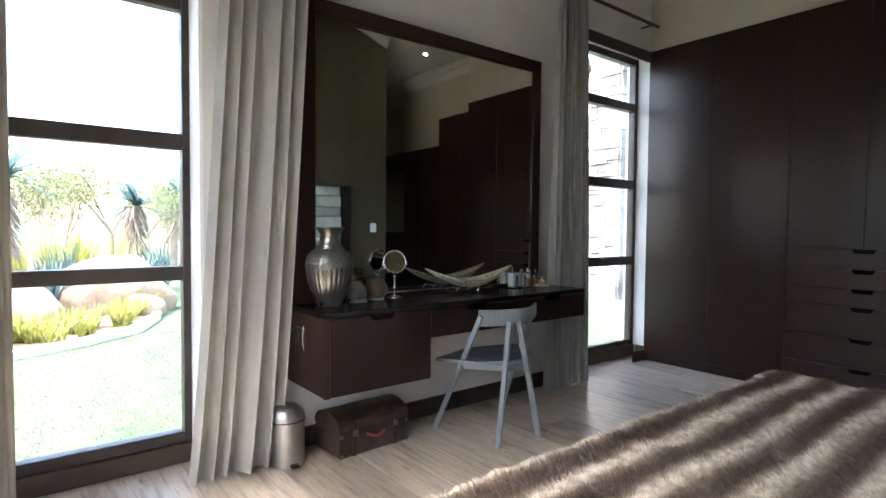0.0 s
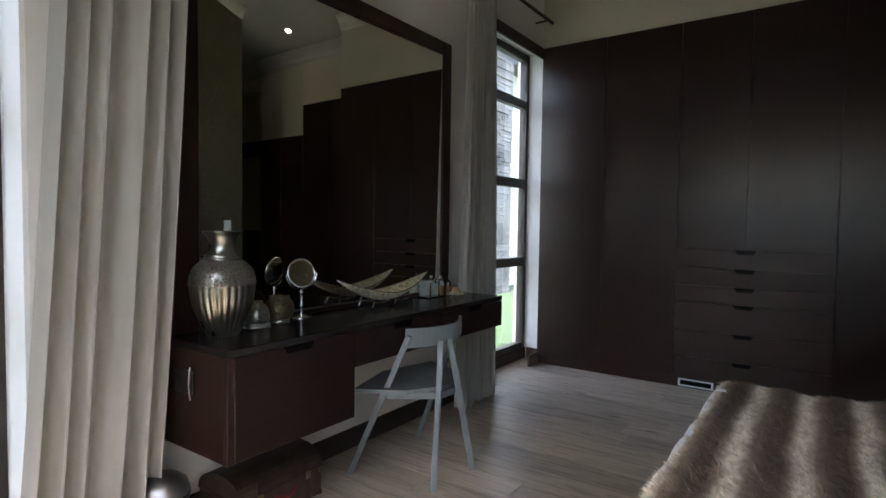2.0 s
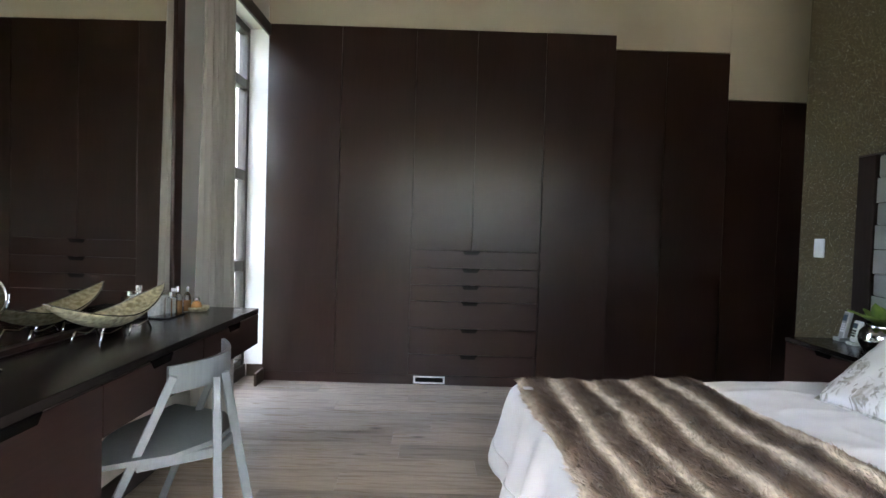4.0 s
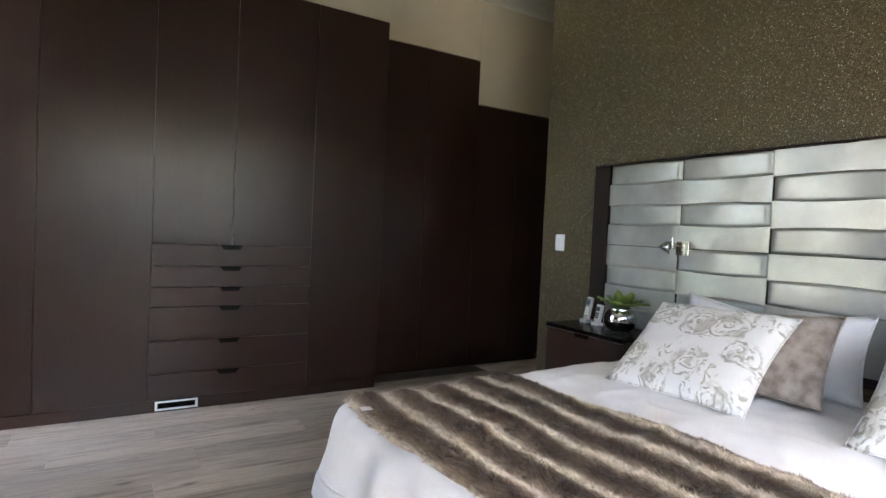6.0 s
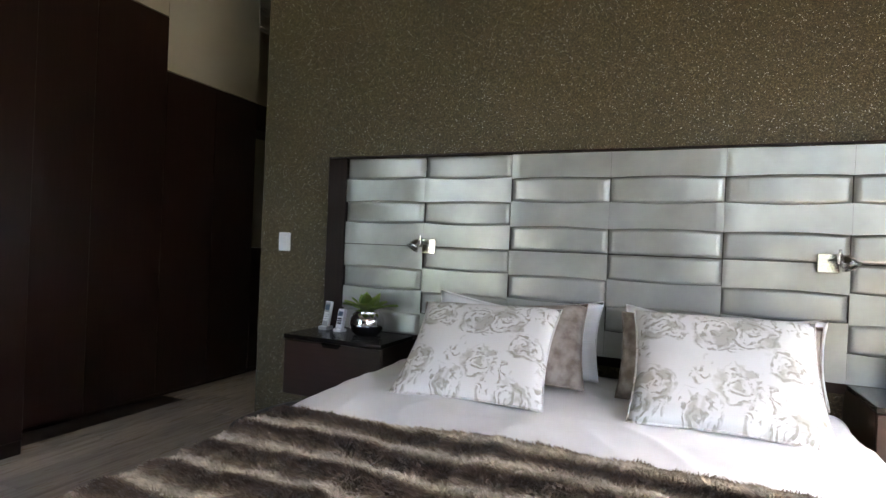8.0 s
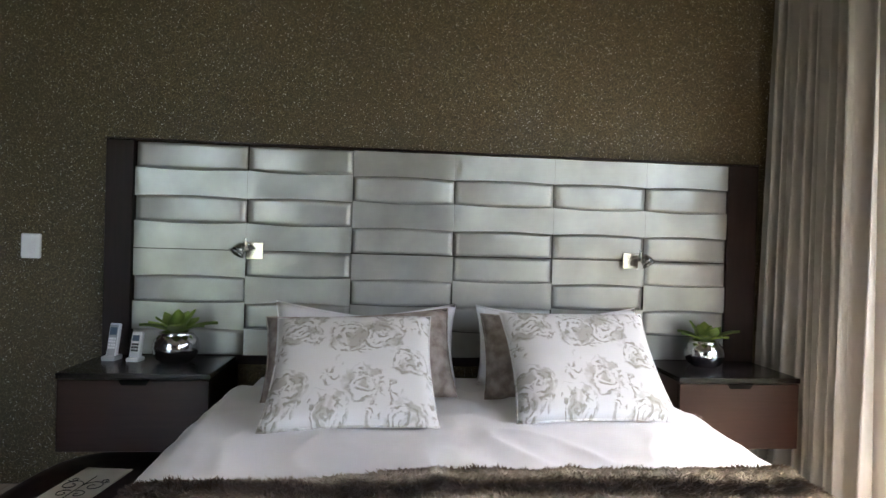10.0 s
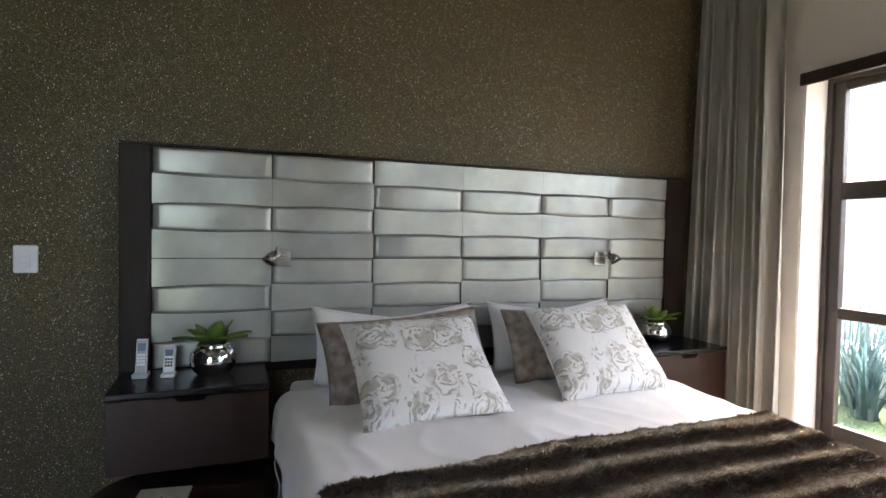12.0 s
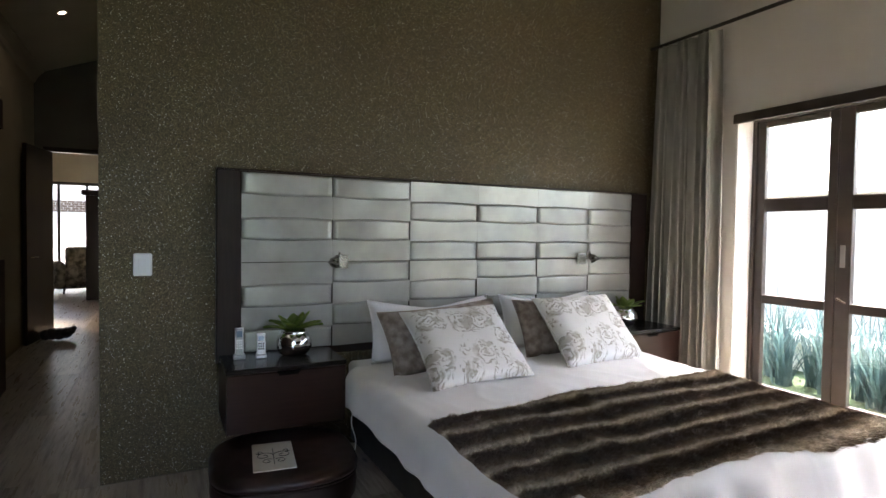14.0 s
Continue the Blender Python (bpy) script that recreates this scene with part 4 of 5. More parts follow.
# dark sheet behind the strips, coloured as the shade in their gaps
part("gap_shade", B(0.092, 3.198, -0.0295, -0.019, HZ0, HZ1 - 0.012), M["wenge_matt"], e)
part("end_panel", B(HX1 - 0.13, HX1, -0.029, 0.008, HZ0 - 0.05, HZ1 - 0.008, 0.003), M["wenge_matt"], e)
part("end_panel", B(HX0, HX0 + 0.17, -0.029, 0.008, HZ0 - 0.05, HZ1 - 0.008, 0.003), M["wenge_matt"], e)
part("top_trim", B(HX0, HX1, -0.029, 0.012, HZ1 - 0.0075, HZ1, 0.002), M["wenge_h"], e)
edges = [3.2, 2.655, 2.125, 1.597, 1.064, 0.556, 0.09]
over = [{0, 2, 5, 7}, {0, 2, 4, 6}, {1, 3, 5}, {1, 3, 4, 6}, {1, 3, 5}, {1, 3, 4, 6}]
rowh = (HZ1 - 0.012 - HZ0) / 8
def panel_point(u, v, xa, xb, zc, up, ft, fb):
    """A padded strip: a raised one swells in the middle and has steep rims, a sunk one lies flat between."""
    s, q = 2 * u - 1, 2 * v - 1
    if up:
        # the outermost lines drop straight back
        lip_s, lip_q = abs(s) > 0.95, abs(q) > 0.92
        us = max(-1, min(1, s * 1.045))
        qs = max(-1, min(1, q * 1.09))
    else:
        lip_s = lip_q = False
        us, qs = s, q
    arc = math.cos(us * math.pi / 2)
    hh = rowh / 2 - (0.0022 if up else -0.001)
    if (q > 0 and ft) or (q < 0 and fb):
        hh = rowh / 2 - 0.0022
    grow = (0.0085 if up else -0.0085) * (arc - 0.40)
    z = zc + qs * (hh + (0 if (q > 0 and ft) or (q < 0 and fb) else grow))
    gap = 0.0022 if up else 0.0004
    x = (xa + xb) / 2 + us * ((xb - xa) / 2 - gap)
    if up:
        d = 0.017 + 0.012 * arc - 0.003 * abs(us) ** 24 - 0.003 * abs(qs) ** 10
        if abs(s) > 0.999 or abs(q) > 0.999:
            d = 0.0
    else:
        d = 0.018 - 0.010 * arc ** 1.5 - 0.002 * abs(us) ** 20
    return Vector((x, -0.0185 + d, z))


for c in range(6):
    xa, xb = edges[c + 1], edges[c]
    for r in range(8):
        up = r in over[c]
        zc = HZ1 - 0.012 - (r + 0.5) * rowh
        flat_top, flat_bot = r in (0, 4), r in (3, 7)

        bm = sheet(24, 12, lambda u, v, a=(xa, xb, zc, up, flat_top, flat_bot): panel_point(u, v, *a))
        part("panel", bm, M["leatherette"], e, smooth=True)


# ---- wall lights ----
def sconce(at, label, flip):
    e = thing("wall_light", label, "wall light", at)
    part("wall_plate", B(-0.042, 0.042, 0, 0.014, -0.042, 0.042, 0.002, 1), M["plate_chrome"], e)
    part("arm", rod(bmesh.new(), (0, 0.014, 0.012), (flip * 0.03, 0.065, 0.022), 0.007), M["lamp_metal"], e)
    part("joint", rod(bmesh.new(), (flip * 0.03, 0.065, 0.0), (flip * 0.03, 0.065, 0.045), 0.010, n=14), M["lamp_metal"], e)
    k_ = Matrix.Translation((flip * 0.055, 0.078, 0.010)) @ Vector((flip * 0.45, 0.35, -0.82)).to_track_quat("Z", "Y").to_matrix().to_4x4()
    bm = lathe([(0, -0.028), (0.014, -0.028), (0.022, -0.018), (0.030, 0.004), (0.033, 0.024), (0.029, 0.024), (0.026, 0.010), (0, 0.0)], 24)
    bm.transform(k_)
    part("lamp_head", bm, M["lamp_metal"], e, smooth=True)
    bm = lathe([(0.033, 0.024), (0.039, 0.026), (0.039, 0.031), (0.033, 0.033), (0.031, 0.028)], 24)
    bm.transform(k_)
    part("ring", bm, M["lamp_metal"], e, smooth=True)
    bm = lathe([(0, 0.0205), (0.028, 0.0205), (0.028, 0.0225), (0, 0.0225)], 24)
    bm.transform(k_)
    part("lens", bm, M["lamp_metal"], e)
    bm = tube([(-0.026, 0, -0.022), (-0.044, 0, -0.012), (-0.047, 0, 0.010), (-0.040, 0, 0.028)], 0.003, 6)
    bm.transform(k_)
    part("yoke", bm, M["lamp_metal"], e, smooth=True)
    part("knob", rod(bmesh.new(), (flip * 0.03, 0.065, 0.046), (flip * 0.03, 0.065, 0.062), 0.006, 0.005), M["lamp_metal"], e)
    return e


sconce((2.605, 0.012, 1.197), "small chrome swivel reading light fixed on the headboard", 1)
sconce((0.645, 0.012, 1.197), "small chrome swivel reading light fixed on the headboard by the doors", -1)

# light switch
e = thing("light_switch", "white three-gang light switch on the textured wall", "switch", (3.705, YB, 1.19))
part("plate", B(-0.046, 0.046, 0, 0.010, -0.062, 0.062, 0.009, 3), M["white_plastic"], e)
for i in range(3):
    part("rocker", B(-0.02, 0.02, 0.0098, 0.014, -0.034 + i * 0.024, -0.013 + i * 0.024, 0.002), M["white_plastic"], e)


# ---- bedside cabinets ----
def bedside(x0, x1, label, mat):
    e = thing("bedside_cabinet", label, "bedside cabinet")
    part("carcass", B(x0, x1, YB + 0.0, 0.375, 0.325, 0.638, 0.002), M["wenge"], e)
    part("top", B(x0 - 0.004, x1 + 0.004, 0.010, 0.400, 0.640, 0.664, 0.002), M["desk_top"], e)
    d = part("drawer_front", B(x0, x1, 0.377, 0.396, 0.325, 0.634, 0.002), mat, e)
    pts = [(-0.065, 0), (0.065, 0), (0.05, -0.024), (-0.05, -0.024)]
    m = Matrix(((1, 0, 0, (x0 + x1) / 2), (0, 0, 1, 0.396), (0, 1, 0, 0.636), (0, 0, 0, 1)))
    # flat black again in place of a shaded cut-out
    part("finger_grip", prism(pts, -0.004, 0.0012, m), M["slot_shade"], d, "flat black patch for the shade inside a finger grip")
    return e


bedside(2.69, 3.318, "wall-hung dark brown bedside cabinet holding phones and a plant", M["wenge_h"])
bedside(-0.045, 0.55, "wall-hung dark brown bedside cabinet beside the curtain", M["wenge_h"])


def succulent(at, label, seed, size, group="potted succulents"):
    rnd = random.Random(seed)
    e = thing("potted_plant", label, "plant", at, 0, group)
    e.scale = (size, size, size * 0.97)
    part("pot", lathe([(0, 0), (0.045, 0), (0.062, 0.012), (0.074, 0.035), (0.077, 0.055), (0.072, 0.08), (0.058, 0.098), (0.052, 0.103), (0.056, 0.108), (0.050, 0.108), (0.046, 0.10), (0, 0.095)], 40), M["chrome"], e, "mirror polished silver bowl", smooth=True)
    part("soil", lathe([(0, 0.099), (0.046, 0.0985)], 16), M["soil"], e)
    for ring, (cnt, L, tilt_) in enumerate(((3, 0.065, 80), (5, 0.105, 58), (7, 0.13, 30))):
        for i in range(cnt):
            t = 2 * math.pi * (i + 0.5 * ring) / cnt + rnd.uniform(-0.2, 0.2)
            tl = radians(tilt_ + rnd.uniform(-9, 9))
            LL = L * rnd.uniform(0.8, 1.15)
            wd = 0.056 * rnd.uniform(0.85, 1.15)
            d = Vector((math.cos(t), math.sin(t), 0))
            sd = Vector((-math.sin(t), math.cos(t), 0))

            def fn(u, v, d=d, sd=sd, tl=tl, LL=LL, wd=wd):
                w_ = wd * math.sin(math.pi * min(0.98, 0.12 + 0.88 * u ** 0.9)) ** 0.8 * (1 if u < 0.999 else 0.05)
                q = 2 * v - 1
                r_ = LL * u
                up = r_ * math.sin(tl) - 0.25 * r_ * r_ / LL * math.cos(tl)
                return d * (0.008 + r_ * math.cos(tl)) + sd * (q * w_ / 2) + Vector((0, 0, 0.105 + up + abs(q) * 0.006))
            part("leaf", thicken(sheet(6, 2, fn), 0.003), M["succulent"], e, smooth=True)
    return e


succulent((2.925, 0.15, 0.664), "green succulent in a mirrored silver bowl beside the two phones", 4, 1.34)
succulent((0.285, 0.14, 0.664), "green succulent in a mirrored silver bowl on the cabinet by curtain", 8, 1.26)
e = thing("cordless_phone", "silver and blue cordless phone upright in its dock", "phone", (3.225, 0.13, 0.664), 175)
part("dock", B(-0.032, 0.032, -0.035, 0.035, 0, 0.022, 0.004), M["grey_plastic"], e)
tl = Matrix.Translation((0, 0, 0.022)) @ Euler((radians(-12), 0, 0)).to_matrix().to_4x4()
ph = part("handset", B(-0.023, 0.023, -0.012, 0.012, -0.01, 0.15, 0.005, 2, tl), M["white_plastic"], e)
part("face", B(-0.0185, 0.0185, -0.0135, -0.0115, -0.005, 0.143, 0, 1, tl), M["grey_plastic"], ph, "dark grey face")
part("screen", B(-0.016, 0.016, -0.0150, -0.0125, 0.095, 0.13, 0, 1, tl), M["screen"], ph)
for r in range(4):
    for c in range(3):
        part("key", B(-0.016 + c * 0.0115, -0.007 + c * 0.0115, -0.0150, -0.0125, 0.03 + r * 0.014, 0.04 + r * 0.014, 0, 1, tl), M["white_plastic"], ph)
e = thing("cordless_phone", "white handset with dark keys standing beside the first phone", "phone", (3.11, 0.15, 0.664), 172)
part("dock", B(-0.03, 0.03, -0.03, 0.03, 0, 0.018, 0.004), M["white_plastic"], e)
ph = part("handset", B(-0.025, 0.025, -0.014, 0.014, -0.005, 0.115, 0.007, 2, tl), M["white_plastic"], e)
part("screen", B(-0.016, 0.016, -0.0165, -0.0135, 0.07, 0.098, 0, 1, tl), M["screen"], ph)
for r in range(3):
    for c in range(3):
        part("key", B(-0.016 + c * 0.0115, -0.007 + c * 0.0115, -0.0165, -0.0135, 0.022 + r * 0.014, 0.032 + r * 0.014, 0, 1, tl), M["black_plastic"], ph)

# ---- bed ----
BX0, BX1, BY0, BY1, BZ = 0.66, 2.60, 0.02, 2.07, 0.565
e = thing("bed", "double bed with a dark upholstered base and thick mattress", "bed")
part("base", B(BX0 + 0.06, BX1 - 0.06, BY0, BY1 - 0.10, 0.06, 0.30, 0.015, 2), M["base_cloth"], e)
part("fitted_sheet", B(BX0 + 0.036, BX1 - 0.036, BY0 + 0.003, 0.50, 0.40, BZ + 0.006, 0.035, 3), M["pillow_white"], e, "white fitted sheet", smooth=True)
part("mattress", B(BX0 + 0.04, BX1 - 0.04, BY0, BY1 - 0.06, 0.302, BZ - 0.050, 0.04, 3), M["linen"], e)
for x in (BX0 + 0.14, BX1 - 0.14):
    for y in (0.15, BY1 - 0.25):
        part("foot", lathe([(0, 0), (0.028, 0), (0.032, 0.06), (0, 0.06)], 16), M["black_plastic"], e).location = (x, y, 0)


def drape(u0, v0, x0, x1, y0, y1, zt, side_drop, foot_drop, flare, ripple, seed):
    """A point of a cloth laid on a bed: u0 across, v0 along, over the edges it falls."""
    W, L = x1 - x0, y1 - y0
    tot_u = W + 2 * side_drop
    tot_v = L + foot_drop
    a, b = u0 * tot_u - side_drop, v0 * tot_v
    rad = 0.07
    x, dz, outx = x0 + min(max(a, 0), W), 0.0, 0.0
    y, outy = y0 + min(b, L), 0.0

    def fall(s):
        if s <= 0:
            return 0.0, 0.0
        if s < rad * 1.57:
            th = s / rad
            return rad * math.sin(th), rad * (1 - math.cos(th))
        return rad, rad + (s - rad * 1.57)
    su = max(-a, a - W, 0)
    sv = max(b - L, 0)
    ox, dx = fall(su)
    oy, dy = fall(sv)
    sgn = -1 if a < 0 else 1
    if su > 0 and sv > 0:
        s = math.hypot(su, sv)
        o, d = fall(s)
        ox, oy, dz = o * su / s, o * sv / s, d
    else:
        dz = dx + dy
    wv = ripple * min(1, dz / 0.12)
    ox += 0.3 * flare * dz * (1 if su > 0 else 0) + (0.4 * wv * math.sin(b * 21 + seed + 1.3 * math.sin(b * 6)) if su > 0 else 0)
    oy += flare * dz * (1 if sv > 0 else 0) + (wv * math.sin(a * 19 + seed * 2 + 1.5 * math.sin(a * 5)) if sv > 0 else 0)
    rg = 1 - abs(noise.noise(Vector((a * 4.2 + 0.8 * b, b * 2.6, seed + 9)))) * 2.2
    puff = 0.014 * noise.noise(Vector((a * 3.1, b * 3.1, seed))) + 0.007 * noise.noise(Vector((a * 9, b * 9, seed + 4))) + 0.010 * max(0, rg) ** 3
    sag = 0.032 * min(1.0, max(0.0, (b - 0.7) / 0.9))
    return Vector((x + sgn * ox, y + oy, zt - sag - dz + puff * (1 if dz < 0.05 else 0.6)))


FD = 0.38
e = thing("duvet", "white cotton duvet draped over the sides and foot of the bed", "duvet")
bm = sheet(170, 180, lambda u, v: drape(u, v, BX0 + 0.02, BX1 - 0.02, 0.28, BY1 - 0.03, BZ + 0.01, 0.25, FD, 0.24, 0.018, 2.0))
part("cloth", thicken(bm, 0.012), M["linen"], e, smooth=True)
bm = sheet(170, 4, lambda u, v: drape(u, 0.965 + 0.036 * v, BX0 + 0.02, BX1 - 0.02, 0.28, BY1 - 0.03, BZ + 0.01, 0.25, FD, 0.24, 0.018, 2.0) + Vector((0, 0.006, -0.001)))
part("hem", thicken(bm, 0.006), M["linen"], e, "double stitched white hem", smooth=True)

# fur throw across the foot of the bed
FY0, FY1 = 1.26, 2.05
def throw_at(u, v):
    w_ = 1 - u
    u = 0.006 + 0.919 * u
    edge = 0.02 * math.sin(u * 9) + 0.03 * (u - 0.5)
    y = FY0 + edge - 0.07 * w_ + (FY1 - FY0 + 0.16 * w_) * v
    q = drape(u, (y - 0.28) / (BY1 - 0.03 - 0.28 + FD), BX0 + 0.02, BX1 - 0.02, 0.28, BY1 - 0.03, BZ + 0.018, 0.20, FD, 0.24, 0.012, 2.0)
    return q + Vector((0, 0, 0.006 * math.sin(2 * math.pi * (v * (FY1 - FY0) / 0.165))))


e = thing("throw", "brown and cream striped faux fur throw across the bed foot", "throw blanket")
bm = sheet(90, 44, throw_at)
part("cloth", thicken(bm, 0.014), M["fur"], e, smooth=True)
rnd = random.Random(11)
nt = 90000
U, Vv = np.random.RandomState(5).rand(nt), np.random.RandomState(6).rand(nt)
gu, gv = 90, 44
grid = np.array([[throw_at(i / gu, j / gv) for j in range(gv + 1)] for i in range(gu + 1)])
du = np.gradient(grid, axis=0)
dv = np.gradient(grid, axis=1)
nn = np.cross(du, dv)
nn /= np.linalg.norm(nn, axis=2, keepdims=True) + 1e-9
nn *= np.sign(nn[..., 2:3].mean())
ii, jj = np.minimum((U * gu).astype(int), gu - 1), np.minimum((Vv * gv).astype(int), gv - 1)
fu, fv = (U * gu - ii)[:, None], (Vv * gv - jj)[:, None]
P = (grid[ii, jj] * (1 - fu) * (1 - fv) + grid[ii + 1, jj] * fu * (1 - fv) + grid[ii, jj + 1] * (1 - fu) * fv + grid[ii + 1, jj + 1] * fu * fv)
N = nn[ii, jj]
rs = np.random.RandomState(7)
clump = np.array([[noise.noise(Vector(p) * 16), noise.noise(Vector(p) * 22 + Vector((9, 9, 9)))] for p in P[::1]])
T = N * 0.011 + np.c_[clump * 0.022, np.zeros(nt)] + np.c_[np.full(nt, 0.002), np.full(nt, 0.013), np.zeros(nt)] + rs.randn(nt, 3) * 0.004
S = np.cross(T, rs.randn(nt, 3))
S *= 0.0022 / (np.linalg.norm(S, axis=1, keepdims=True) + 1e-9)
verts = np.stack([P - S, P + S, P + T], 1).reshape(-1, 3)
me = bpy.data.meshes.new("fur")
me.from_pydata(verts.tolist(), [], np.arange(nt * 3).reshape(-1, 3).tolist())
me.materials.append(M["fur"])
pile = new("fur", me)
pile.parent = e
tagged(pile, kind="stuff")


part("tag", B(2.43, 2.465, 2.045, 2.085, 0.556, 0.559, 0, 1, None), M["linen"], e, "small white sewn label")


# ---- pillows and cushions ----
def cushion(name, label, category, at, w, h, t, lean, rz, mat, seed=0, trim=None, group="", px=0.07, pz=0.07, ear=2.0, roll=0.0):
    """A stuffed square: thick in the middle, pinched at the corners; it stands on its lower edge and leans back."""
    e = thing(name, label, category, at, rz, group)
    tilt_ = Euler((radians(lean), 0, 0)).to_matrix().to_4x4() @ Matrix.Rotation(radians(roll), 4, "Y")

    def side(sg):
        def fn(u, v):
            a, b = 2 * u - 1, 2 * v - 1
            cx = a * (1 - px * (1 - b * b)) * w / 2
            cz = b * (1 - (pz if b > 0 else min(pz, 0.08)) * (1 - abs(a) ** ear)) * h / 2
            th = t / 2 * ((1 - a ** 4) * (1 - b ** 4)) ** 0.45 if abs(a) < 1 and abs(b) < 1 else 0.0
            wr = 0.010 * noise.noise(Vector((a * 2.5 + seed, b * 2.5, sg * 3))) * (1 - a * a) + 0.004 * noise.noise(Vector((a * 7 + seed, b * 7, sg)))
            p = Vector((cx, sg * (th + (wr if th > 0.005 else 0)), h / 2 + cz))
            return tilt_ @ p
        return sheet(24, 24, fn)
    bm = side(1)
    other = side(-1)
    me2 = bpy.data.meshes.new("tmp")
    other.to_mesh(me2)
    other.free()
    bm.from_mesh(me2)
    bpy.data.meshes.remove(me2)
    bmesh.ops.remove_doubles(bm, verts=bm.verts, dist=0.0006)
    bmesh.ops.recalc_face_normals(bm, faces=bm.faces)
    part("cover", bm, mat, e, smooth=True)
    bm = bmesh.new()
    pts = []
    for a, b in [(s, -1) for s in np.linspace(-1, 1, 16)] + [(1, s) for s in np.linspace(-1, 1, 16)] + [(s, 1) for s in np.linspace(1, -1, 16)] + [(-1, s) for s in np.linspace(1, -1, 16)]:
        pts.append(tilt_ @ Vector((a * (1 - px * (1 - b * b)) * w / 2, 0, h / 2 + b * (1 - (pz if b > 0 else min(pz, 0.08)) * (1 - abs(a) ** ear)) * h / 2)))
    loop = [p for i_, p in enumerate(pts) if (p - pts[i_ - 1]).length > 1e-4]
    bm.free()
    bm = tube(loop, 0.0045, 6, True)
    part("piping", bm, trim or mat, e, smooth=True)
    return e


TOP = BZ + 0.012
cushion("pillow", "plain white pillow standing against the headboard", "pillow", (2.03, 0.21, TOP), 0.88, 0.39, 0.15, 13, 0, M["pillow_white"], 1, px=0.06, pz=0.36, ear=1.3)
cushion("pillow", "plain white pillow against the headboard, nearer the garden doors", "pillow", (1.07, 0.20, TOP), 0.83, 0.385, 0.15, 13, 0, M["pillow_white"], 2, px=0.06, pz=0.32, ear=1.3)
cushion("cushion", "taupe velvet cushion leaning on a white pillow", "cushion", (2.03, 0.52, TOP), 0.83, 0.42, 0.12, 33, 0, M["velvet"], 3, px=0.05, pz=0.10, roll=4)
cushion("cushion", "taupe velvet cushion leaning on the pillow by the doors", "cushion", (1.10, 0.47, TOP), 0.78, 0.40, 0.12, 27, 0, M["velvet"], 4, px=0.05, pz=0.10)
cushion("cushion", "white floral cushion with grey roses, leaning back on the bed", "cushion", (2.045, 0.865, TOP), 0.655, 0.545, 0.15, 50, 0, M["floral"], 5, pz=0.06, ear=1.7, roll=2)
cushion("cushion", "white floral cushion with grey roses, nearer the garden doors", "cushion", (1.085, 0.785, TOP), 0.665, 0.53, 0.15, 44, 1.5, M["floral"], 6, pz=0.06, ear=1.7)

# power lead hanging at the bed side
e = thing("power_lead", "white power lead with a switch hanging beside the bed", "cable")
bm = bmesh.new()
pts = [Vector((2.655 + 0.01 * math.sin(i * 0.7), 0.42 + 0.012 * i * 0.4, 0.36 - 0.022 * i)) for i in range(12)]
tube(pts, 0.003, 6, False, bm)
part("lead", bm, M["white_plastic"], e)
part("inline_switch", rod(bmesh.new(), pts[-1], pts[-1] + Vector((0, 0.01, -0.07)), 0.009, 0.006), M["white_plastic"], e)

# ottoman below the bedside cabinet
def squircle(t, i):
    return (abs(math.cos(t)) ** 3 + abs(math.sin(t)) ** 3) ** (-1 / 3)


e = thing("ottoman", "low round-edged oxblood leather ottoman below the bedside cabinet", "ottoman", (3.05, 0.50, 0), -5)
e.scale = (0.94, 0.94, 1.0)
part("body", lathe([(0, 0.02), (0.30, 0.02), (0.355, 0.035), (0.375, 0.07), (0.38, 0.12), (0.375, 0.165), (0.36, 0.185), (0, 0.186)], 64, squircle), M["leather_red"], e, smooth=True)
part("lid", lathe([(0, 0.188), (0.365, 0.188), (0.382, 0.198), (0.386, 0.212), (0.378, 0.228), (0.355, 0.240), (0.31, 0.246), (0, 0.248)], 64, squircle), M["leather_red"], e, smooth=True)
part("seam_cord", tube([(0.377 * squircle(t, 0) * math.cos(t), 0.377 * squircle(t, 0) * math.sin(t), 0.187) for t in [2 * math.pi * i / 72 for i in range(72)]], 0.006, 6, True), M["leather_red"], e, smooth=True)
for sx in (-1, 1):
    for sy in (-1, 1):
        part("foot", B(sx * 0.27 - 0.02, sx * 0.27 + 0.02, sy * 0.27 - 0.02, sy * 0.27 + 0.02, 0, 0.021), M["black_plastic"], e)
e = thing("place_mat", "cream card with black scroll ornament on the ottoman", "mat", (3.115, 0.565, 0.249), -7)
part("card", B(-0.10, 0.10, -0.175, 0.175, 0, 0.006, 0.002), speckled("cream_card", (0.60, 0.56, 0.48), (0.66, 0.62, 0.54), 8, 0.8), e)
bm = bmesh.new()
def spiral(cx, cy, s0, turns, sg, rot):
    pts = []
    for i in range(26):
        t = i / 25 * turns * 2 * math.pi
        r = s0 * (1 - 0.8 * i / 25)
        pts.append(Vector((cx + sg * r * math.cos(t + rot), cy + r * math.sin(t + rot), 0.0068)))
    tube(pts, 0.0022, 4, False, bm)
for sg in (-1, 1):
    spiral(sg * 0.045, 0.0, 0.045, 1.3, sg, 3.1)
    spiral(sg * 0.03, 0.07, 0.03, 1.1, sg, 3.9)
    spiral(sg * 0.066, -0.05, 0.020, 1.2, sg, 0.4)
rod(bm, (0, -0.09, 0.0068), (0, 0.11, 0.0068), 0.0022, n=4)
part("ornament", bm, M["black_plastic"], e, "black scroll ornament")
